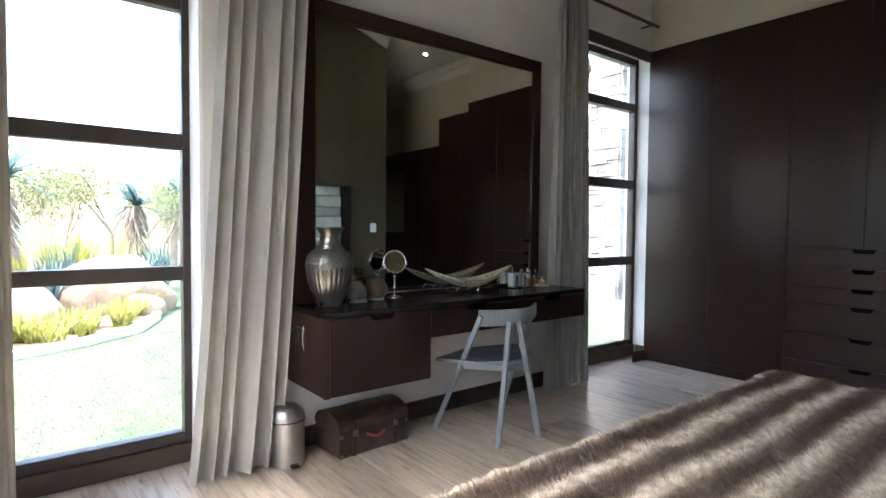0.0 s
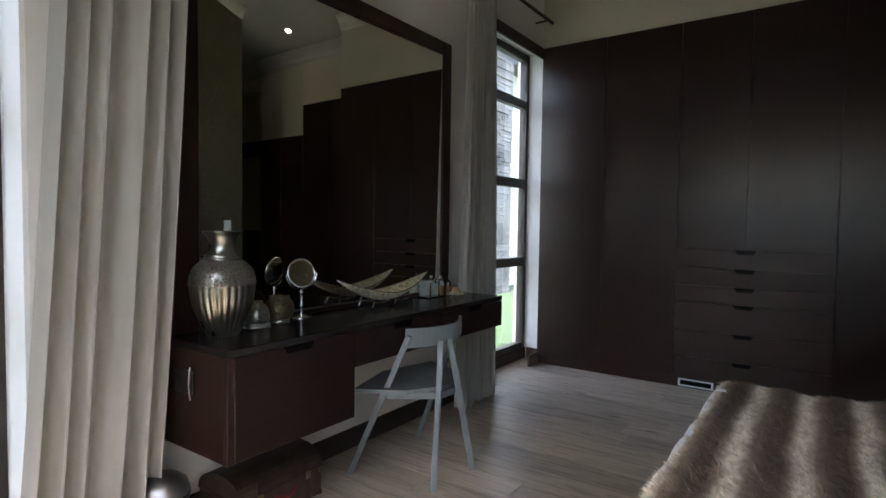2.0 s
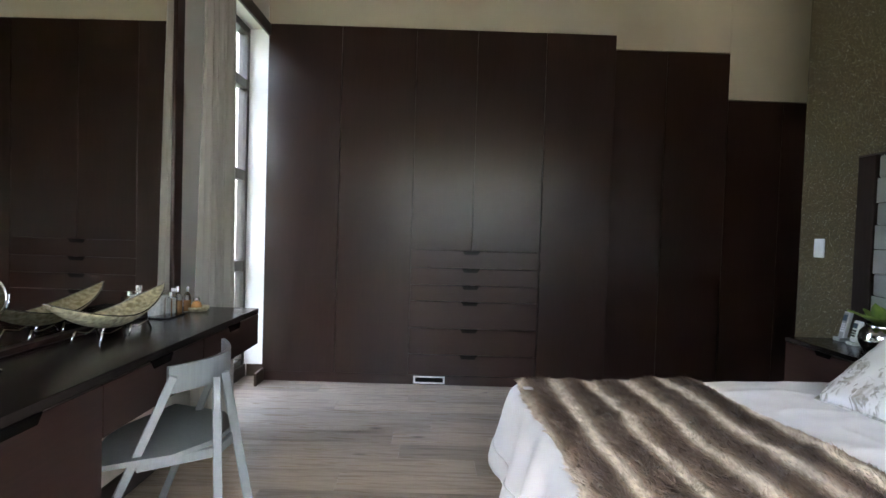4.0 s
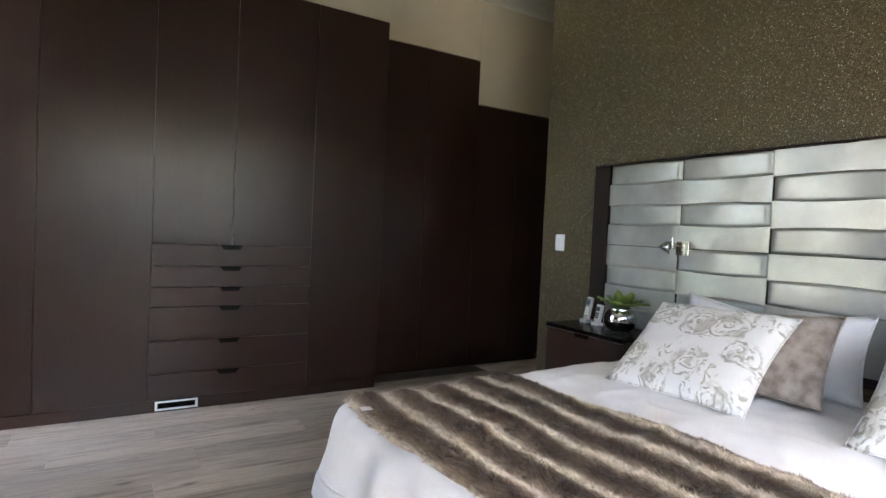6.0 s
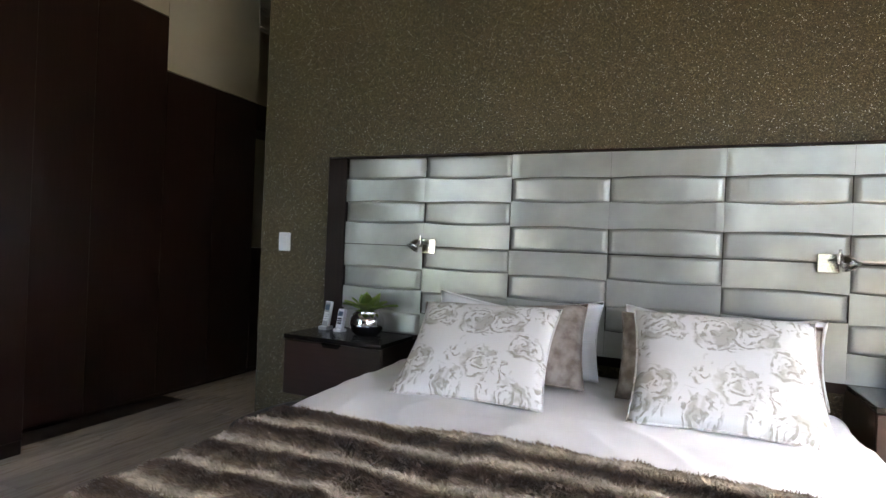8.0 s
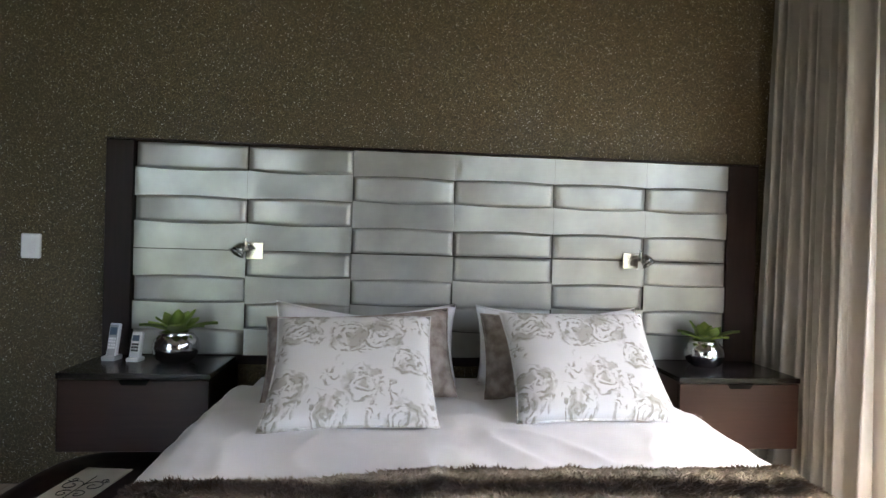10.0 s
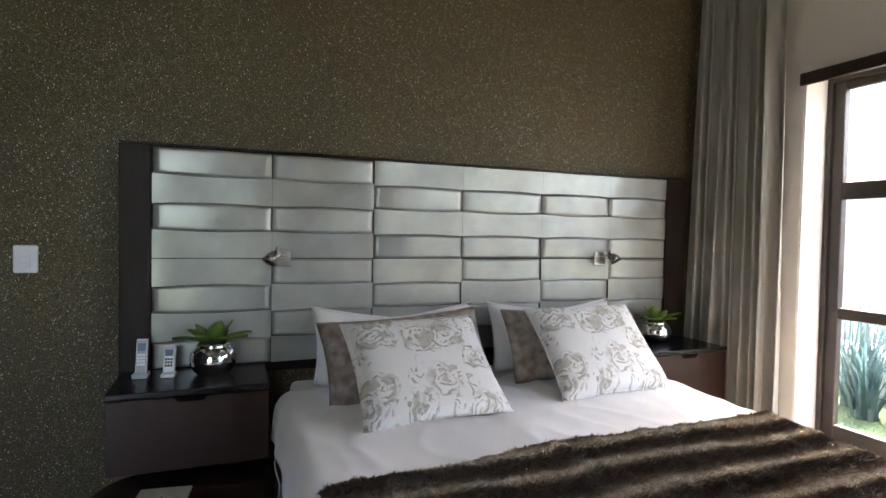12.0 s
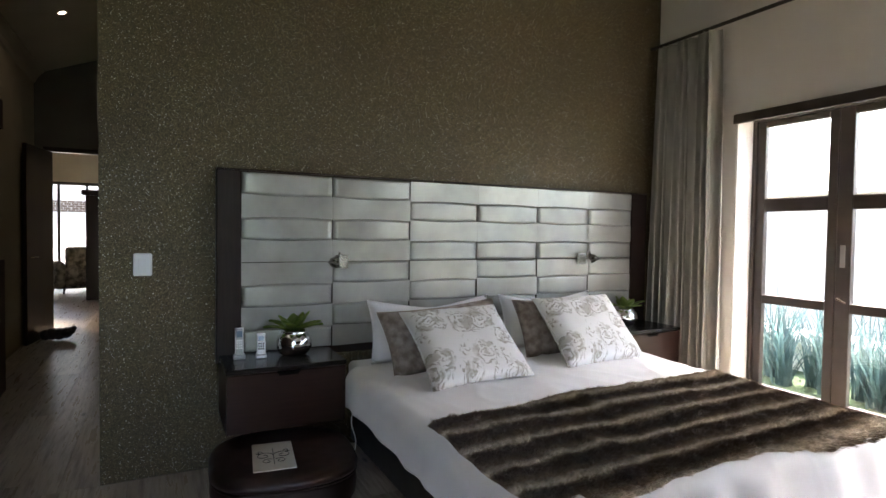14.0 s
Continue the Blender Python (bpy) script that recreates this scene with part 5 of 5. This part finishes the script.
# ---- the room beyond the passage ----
wall("wall_passage", M["passage_dark"], [(XE - 0.22, XE, -5.3, YB - 0.22, 0, H), (3.0, 4.28, -5.5, -5.3, 0, H), (4.95, 5.25, -5.5, -5.3, 0, H), (4.28, 4.95, -5.5, -5.3, 2.42, H)], "dark taupe passage walls leading to a far room")
wall("wall_far", M["cream"], [(3.0, 3.2, -14.0, -5.5, 0, H), (6.8, 7.0, -14.0, -5.5, 0, H), (3.2, 4.7, -14.2, -14.0, 0, H), (6.4, 6.8, -14.2, -14.0, 0, H), (4.7, 6.4, -14.2, -14.0, 2.58, H), (5.05, 7.0, -6.5, -6.3, 0, H)], "cream walls of the far sitting room", False)
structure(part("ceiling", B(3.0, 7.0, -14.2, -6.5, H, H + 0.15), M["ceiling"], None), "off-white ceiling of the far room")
bm = bmesh.new()
box(bm, 4.28, 4.34, -5.32, -5.24, 0, 2.42, 0.004)
box(bm, 4.89, 4.95, -5.32, -5.24, 0, 2.42, 0.004)
box(bm, 4.34, 4.89, -5.32, -5.24, 2.36, 2.42, 0.004)
structure(part("door_frame", bm, M["wenge"], None), "dark timber door frame at the end of the passage")
d = structure(new("door_4"), "dark timber door standing open at the end of the passage")
m = Matrix.Translation((4.885, -5.23, 0)) @ Matrix.Rotation(radians(80), 4, "Z")
part("door_leaf", B(0, 0.80, 0, 0.04, 0.01, 2.35, 0.003, 1, m), M["wenge"], d)
bm = bmesh.new()
rod(bm, m @ Vector((0.74, 0.04, 1.03)), m @ Vector((0.74, 0.09, 1.03)), 0.010)
rod(bm, m @ Vector((0.74, 0.09, 1.03)), m @ Vector((0.62, 0.09, 1.03)), 0.008)
part("door_handle", bm, M["chrome"], d, "chrome lever handle")
wf = structure(new("window_3"), "tall glazed doors of the far room")
for x in (4.7, 5.32, 5.95, 6.34):
    part("window_frame", B(x, x + 0.06, -14.12, -14.05, 0, 2.58), M["frame_dark"], wf)
part("window_frame", B(4.765, 6.335, -14.12, -14.05, 2.50, 2.58), M["frame_dark"], wf)
e = thing("armchair", "patterned upholstered armchair in the far room", "armchair", (5.20, -10.7, 0), 205)
part("seat", B(-0.36, 0.36, -0.35, 0.40, 0.10, 0.48, 0.06, 3), M["armchair"], e, smooth=True)
part("backrest", B(-0.36, 0.36, -0.50, -0.34, 0.2, 0.98, 0.07, 3), M["armchair"], e, smooth=True)
for sx in (-1, 1):
    part("armrest", B(sx * 0.42 - 0.09, sx * 0.42 + 0.09, -0.40, 0.36, 0.10, 0.68, 0.085, 3), M["armchair"], e, smooth=True)
    for sy in (-1, 1):
        part("leg", rod(bmesh.new(), (sx * 0.34, sy * 0.30, 0.12), (sx * 0.36, sy * 0.32, 0), 0.025, 0.016), M["wenge"], e)
e = thing("dresser", "tall dark timber cupboard in the far room", "cupboard", (4.45, -9.2, 0))
part("body", B(-0.45, 0.42, -0.25, 0.25, 0, 2.0, 0.01), M["wenge"], e)
part("cornice", B(-0.5, 0.49, -0.30, 0.30, 2.001, 2.10, 0.02), M["wenge"], e)
e = thing("toy_dog", "small dark plush shape on the floor by the open door", "soft toy", (4.72, -4.75, 0))
bm = bmesh.new()
for (x, y, z, r) in ((0, 0, 0.075, 0.075), (0.07, 0.0, 0.08, 0.075), (0.14, 0.01, 0.07, 0.065), (-0.07, 0.01, 0.085, 0.07), (-0.12, 0.02, 0.11, 0.05), (-0.15, 0.03, 0.14, 0.032)):
    bmesh.ops.create_icosphere(bm, subdivisions=2, radius=r, matrix=Matrix.Translation((x, y, z)))
part("body", bm, M["black_plastic"], e, smooth=True)


wall("wall_garden_far", M["garden_plaster"], [(1.0, 10.0, -19.2, -19.0, -0.12, 1.5)], "white garden wall beyond the far room")


def downlight(at):
    e = thing("downlight", "small round recessed ceiling downlight, lit", "ceiling light", at, 0, "ceiling downlights")
    e.matrix_world = pose(*at, 0, math.degrees(math.atan(PITCH)), 0)
    part("trim_ring", lathe([(0.028, 0.0), (0.045, 0.0), (0.045, -0.006), (0.028, -0.003)], 24), M["chrome"], e)
    part("bulb", lathe([(0, -0.002), (0.027, -0.002), (0.027, 0.0), (0, 0.0)], 20), M["lamp_glow"], e)
    return e


for at in ((4.36, 0.25, roof(4.36) - 0.001), (4.50, -3.4, roof(4.50) - 0.001)):
    downlight(at)

# ---- outdoors ----
ground = structure(part("ground", B(-300, 300, -300, 300, -0.35, -0.12), M["lawn"], None), "mown green lawn")
rnd = random.Random(21)


def blades(name, n, area, h, mat, kind="stuff", parent=None, w=0.006, lean=0.5, zb=-0.12):
    """Many thin blades over an area given by a function of the random source."""
    vs, fs = [], []
    for i in range(n):
        x, y = area(rnd)
        t = rnd.uniform(0, 6.28)
        hh = h * rnd.uniform(0.6, 1.25)
        dx, dy = math.cos(t) * w / 2, math.sin(t) * w / 2
        lx, ly = rnd.uniform(-lean, lean) * hh, rnd.uniform(-lean, lean) * hh
        b = len(vs)
        vs += [(x - dx, y - dy, zb), (x + dx, y + dy, zb), (x + lx * 0.4 + dx * .8, y + ly * 0.4 + dy * .8, zb + hh * 0.6), (x + lx * 0.4 - dx * .8, y + ly * 0.4 - dy * .8, zb + hh * 0.6), (x + lx, y + ly, zb + hh)]
        fs += [(b, b + 1, b + 2, b + 3), (b + 3, b + 2, b + 4)]
    me = bpy.data.meshes.new(name)
    me.from_pydata(vs, [], fs)
    me.materials.append(mat)
    ob = new(name, me)
    ob.parent = parent
    return tagged(ob, kind=kind)


g_ = blades("grass", 26000, lambda r: (r.uniform(-2.5, 3.5), r.uniform(4.3, 8.5)), 0.011, M["grass_blade"])
tagged(g_, "short blades of the mown lawn outside the window", "grass")
g_ = blades("grass", 9000, lambda r: (r.uniform(-3.0, -0.6), r.uniform(-1.0, 3.0)), 0.011, M["grass_blade"])
tagged(g_, "short blades of the lawn outside the garden doors", "grass")


def strappy(at, label, n, L, mat, spread=0.5, w=0.03, seed=1, category="plant"):
    """A clump of long arching leaves from one point."""
    rr = random.Random(seed)
    e = thing("leafy_plant", label, category, at)
    bm = bmesh.new()
    for i in range(n):
        t = rr.uniform(0, 6.28)
        LL = L * rr.uniform(0.6, 1.1)
        sp = spread * rr.uniform(0.2, 1.1)
        d = Vector((math.cos(t), math.sin(t), 0))
        s = Vector((-math.sin(t), math.cos(t), 0))
        o = Vector((rr.uniform(-.08, .08), rr.uniform(-.08, .08), 0))
        prev = None
        for kk in range(6):
            u = kk / 5
            p = o + d * (LL * sp * u ** 1.3) + Vector((0, 0, LL * (u - 0.45 * sp * u ** 2.6)))
            ww = w * (1 - u ** 2) * 0.5 + 0.001
            a, b = bm.verts.new(p - s * ww), bm.verts.new(p + s * ww)
            if prev:
                bm.faces.new((prev[0], prev[1], b, a))
            prev = (a, b)
    part("leaves", bm, mat, e)
    return e


def boulder(at, r, label, seed):
    e = thing("boulder", label, "rock", at)
    bm = bmesh.new()
    bmesh.ops.create_icosphere(bm, subdivisions=4, radius=1.0)
    for vtx in bm.verts:
        n_ = 1 + 0.22 * noise.noise(vtx.co * 1.1 + Vector((seed, 0, 0))) + 0.05 * noise.noise(vtx.co * 4 + Vector((0, seed, 0)))
        vtx.co = Vector((vtx.co.x * r[0] * n_, vtx.co.y * r[1] * n_, vtx.co.z * r[2] * n_))
    part("stone", bm, M["rock"], e, smooth=True)
    return e


def tree(at, h, label, seed, crown=1.0, mat="leaf", leaves=2600, lean=0.1):
    """A tapered trunk with limbs, and a crown of many small leaves in uneven clumps."""
    rr = random.Random(seed)
    e = thing("tree", label, "tree", at)
    bm = bmesh.new()
    tips = []

    def limb(p, d, L, r, depth):
        q = p + d * L
        rod(bm, p, q, r, r * 0.65, 8)
        if depth == 0:
            tips.append(q)
            return
        for _ in range(3):
            dd = (d + Vector((rr.uniform(-.8, .8), rr.uniform(-.8, .8), rr.uniform(-.1, .5)))).normalized()
            limb(q, dd, L * rr.uniform(0.55, 0.8), r * 0.6, depth - 1)
    limb(Vector((0, 0, 0)), Vector((rr.uniform(-lean, lean), rr.uniform(-lean, lean), 1)).normalized(), h * 0.38, h * 0.017, 3)
    part("trunk", bm, M["bark"], e)
    vs, fs = [], []
    for i in range(leaves):
        c = rr.choice(tips)
        p = c + Vector((rr.gauss(0, 1), rr.gauss(0, 1), rr.gauss(0, 0.8))) * h * 0.095 * crown
        a = Vector((rr.gauss(0, 1), rr.gauss(0, 1), rr.gauss(0, 1))).normalized() * h * 0.014
        b = a.cross(Vector((rr.gauss(0, 1), rr.gauss(0, 1), rr.gauss(0, 1)))).normalized() * h * 0.006
        n0 = len(vs)
        vs += [p - a, p + b, p + a, p - b]
        fs.append((n0, n0 + 1, n0 + 2, n0 + 3))
    me = bpy.data.meshes.new("crown")
    me.from_pydata([tuple(v_) for v_ in vs], [], fs)
    me.materials.append(M[mat])
    c = new("crown", me)
    c.parent = e
    return e


GZ = -0.12
# planted bed across the lawn
bm = bmesh.new()
kp = [(-8, 9.2), (-4.5, 8.0), (-2.4, 7.45), (-1.2, 7.4), (-0.18, 7.76), (0.45, 8.1), (1.05, 8.6), (1.45, 9.5), (1.75, 11.0), (2.1, 14.0), (2.6, 18.0)]
for (x0, y0), (x1, y1) in zip(kp, kp[1:]):
    beam(bm, (x0, y0, GZ + 0.03), (x1, y1, GZ + 0.03), 0.12, 0.10)
structure(part("kerb", bm, M["kerb"], None), "pale concrete lawn edging")
structure(part("planting_bed", prism(kp + [(2.6, 24), (-8, 24)], GZ, GZ + 0.05), M["bed_soil"], None), "dark soil of the planted bed")
boulder((-0.32, 9.5, GZ + 0.2), (0.72, 0.6, 0.52), "large rounded pale sandstone boulder in the planted bed", 3)
boulder((0.98, 10.6, GZ + 0.25), (0.95, 0.7, 0.60), "large tan sandstone boulder behind low plants", 7)
boulder((1.35, 10.0, GZ + 0.1), (0.30, 0.3, 0.22), "small dark boulder at the edge of the bed", 9)
for i in range(44):
    t = i / 43
    k_ = t * (len(kp) - 2.01) + 0.6
    j = int(k_)
    x = kp[j][0] + (kp[j + 1][0] - kp[j][0]) * (k_ - j) + rnd.uniform(-0.25, 0.05)
    y = kp[j][1] + (kp[j + 1][1] - kp[j][1]) * (k_ - j) + 0.10 + rnd.uniform(0, 0.6)
    strappy((x, y, GZ + 0.03), "low yellow-green grassy edging plant by the kerb", 60, 0.40, M["yellow_leaf"], 0.8, 0.016, 230 + i, "plant")
for i, (x, y, L) in enumerate(((0.25, 10.2, 0.95), (0.5, 10.9, 1.05), (1.75, 12.2, 1.0), (2.2, 13.0, 1.0), (-1.3, 10.2, 1.0), (1.9, 11.6, 0.7), (-0.6, 11.2, 1.1))):
    strappy((x, y, GZ + 0.03), "blue-green spiky leafed plant between the boulders", 90, L, M["bluegreen"], 0.55, 0.05, 60 + i)
for i, (x, y, h) in enumerate(((-0.25, 11.2, 2.75), (1.78, 13.2, 2.35), (3.4, 17.5, 3.0))):
    # aloe tree: bare shaggy stem with a rosette
    e = thing("tree", "tall aloe with a shaggy stem and spiky rosette", "tree", (x, y, GZ))
    bm = bmesh.new()
    rod(bm, (0, 0, 0), (0.05, 0, h * 0.72), 0.11, 0.09, 10)
    for q in range(140):
        t = rnd.uniform(0, 6.28)
        z = rnd.uniform(0.35, 0.72) * h
        p = Vector((0.1 * math.cos(t), 0.1 * math.sin(t), z))
        rod(bm, p, p + Vector((0.16 * math.cos(t), 0.16 * math.sin(t), -0.28)), 0.018, 0.004, 4)
    part("trunk", bm, M["bark"], e)
    bm = bmesh.new()
    for q in range(46):
        t = rnd.uniform(0, 6.28)
        L = rnd.uniform(0.7, 1.0)
        el = rnd.uniform(-0.15, 1.2)
        d = Vector((math.cos(t), math.sin(t), 0))
        s = Vector((-math.sin(t), math.cos(t), 0))
        prev = None
        for kk in range(6):
            u = kk / 5
            p = Vector((0.05, 0, h * 0.72)) + d * (L * u * math.cos(el)) + Vector((0, 0, L * u * math.sin(el) - 0.35 * u * u * L))
            w2 = 0.045 * (1 - u ** 2) + 0.002
            a, b = bm.verts.new(p - s * w2), bm.verts.new(p + s * w2)
            if prev:
                bm.faces.new((prev[0], prev[1], b, a))
            prev = (a, b)
    part("crown", bm, M["bluegreen"], e)
for i, (x, y, h, m_) in enumerate(((-2.6, 14.6, 2.8, "leaf"), (-0.6, 16.0, 2.7, "yellow_leaf"), (0.5, 15.0, 2.4, "leaf"), (1.9, 17.0, 2.9, "far_green"), (-4.5, 17, 3.0, "leaf"), (1.0, 17.5, 2.3, "yellow_leaf"), (2.7, 15.5, 2.3, "leaf"), (-1.6, 20.5, 2.6, "yellow_leaf"), (4.6, 24, 3.0, "far_green"), (3.4, 20.5, 2.6, "yellow_leaf"))):
    tree((x, y, GZ), h, "light green garden tree with a loose open crown", 80 + i, 1.6, m_, 3000)
for i in range(10):
    strappy((rnd.uniform(-3, 2.2), rnd.uniform(11.5, 15), GZ + 0.03), "tall pale grasses in the planted bed", 110, 1.3, M["yellow_leaf"], 0.4, 0.02, 100 + i)

# neighbouring wing seen through the window beside the wardrobes
e = thing("house", "pale plastered wing with a stacked dark stone pier, across the lawn", "house")
part("wall", B(9.85, 14.0, 7.6, 18.0, GZ, 4.6), M["plaster"], e)
part("roof", B(9.5, 14.3, 7.2, 18.3, 4.601, 4.8, 0.02), M["frame_dark"], e)
stone_m = speckled("stacked_slate", (0.09, 0.085, 0.085), (0.30, 0.28, 0.27), 1.4, 0.85, grain=30, strength=0.5, dist=0.01)
pier = part("pier", B(8.78, 9.82, 7.06, 7.72, GZ, 4.5), stone_m, e)
rp = random.Random(33)
z = GZ
while z < 4.45:
    hgt = rp.uniform(0.055, 0.10)
    x = 8.75
    while x < 9.84:
        ln = min(rp.uniform(0.25, 0.6), 9.85 - x)
        if ln > 0.04:
            part("stone", B(x, x + ln - 0.006, 7.02 - rp.uniform(0, 0.03), 7.06, z, z + hgt - 0.006), stone_m, pier)
        x += ln
    y = 7.04
    while y < 7.7:
        ln = min(rp.uniform(0.2, 0.45), 7.72 - y)
        if ln > 0.04:
            part("stone", B(8.74 - rp.uniform(0, 0.03), 8.779, y, y + ln - 0.006, z, z + hgt - 0.006), stone_m, pier)
        y += ln
    z += hgt
wn_ = part("window", B(9.81, 9.849, 10.5, 11.9, 1.0, 2.6), M["frame_dark"], e)
part("pane", B(9.80, 9.809, 10.58, 11.82, 1.08, 2.52), M["grey_plastic"], wn_)
e = thing("courtyard_wall", "pale plastered courtyard wall behind the far room", "wall")
part("wall", B(1.0, 10.0, -21.2, -21.0, GZ, 4.2), M["garden_plaster"], e)
part("coping", B(1.0, 10.0, -21.24, -20.96, 4.201, 4.26), M["kerb"], e)
for i in range(5):
    for j in range(7):
        part("brick", B(5.7 + 0.24 * j + 0.12 * (i % 2), 5.925 + 0.24 * j + 0.12 * (i % 2), -20.998, -20.98, 1.95 + 0.085 * i, 2.027 + 0.085 * i), M["board_brown"], e)
structure(part("pavement", B(1.0, 10.0, -19.0, -14.2, GZ - 0.02, GZ + 0.06), M["kerb"], None), "pale paved courtyard")
# garden wall, bench and planting outside the doors
e = thing("garden_wall", "pale plastered garden wall behind strappy plants", "wall")
# pale wall facing away from the sun, its shade put into the plaster colour
part("wall", B(-4.3, -4.1, -4.0, 8.0, GZ, 1.95), M["garden_plaster"], e)
part("coping", B(-4.34, -4.06, -4.0, 8.0, 1.951, 2.01, 0.01), M["kerb"], e)
e = thing("bench", "low white plastered bench ledge by the garden wall", "bench")
part("seat", B(-3.2, -2.7, -1.6, 4.2, 0.20, 0.30, 0.01), M["reveal"], e)
part("base", B(-3.15, -2.80, -1.6, 4.2, GZ, 0.199), M["plaster"], e)
for i in range(16):
    strappy((-1.9 - 0.4 * rnd.random(), -1.5 + 0.22 * i, GZ), "blue-green strappy leafed plant outside the garden doors", 46, 1.0, M["bluegreen"], 0.6, 0.024, 150 + i)

# ---- floor ----
structure(part("floor_base", B(-0.52, 7.0, -14.2, 4.15, -0.08, -0.012), M["wenge"], None), "floor slab under the boards")
floor = structure(new("floor"), "grey-brown wood-effect laminate boards")
PW, PL = 0.192, 1.285
meshes = {}


def plank_mesh(w, l):
    key = (round(w, 3), round(l, 3))
    if key not in meshes:
        bm = B(0.0004, w - 0.0004, 0.0004, l - 0.0004, -0.0115, 0.0, 0)
        top = [ed for ed in bm.edges if all(vtx.co.z > -0.001 for vtx in ed.verts)]
        bmesh.ops.bevel(bm, geom=top, offset=0.0012, segments=1, affect="EDGES")
        me = bpy.data.meshes.new("plank")
        bm.to_mesh(me)
        bm.free()
        me.materials.append(M["floor"])
        meshes[key] = me
    return meshes[key]


def lay(x0, x1, y0, y1, seed):
    rr = random.Random(seed)
    x = x0
    while x < x1 - 0.01:
        w = min(PW, x1 - x)
        y = y0 - rr.uniform(0, PL * 0.95)
        while y < y1:
            a, b = max(y, y0), min(y + PL, y1)
            if b - a > 0.03:
                o = new("plank", plank_mesh(w, b - a))
                o.location = (x, a, 0)
                o.parent = floor
            y += PL
        x += w


lay(-0.25, 4.56, YB, 4.03, 1)
lay(XE, 5.05, -5.3, YB - 0.001, 2)
lay(3.2, 6.8, -14.0, -5.3, 3)
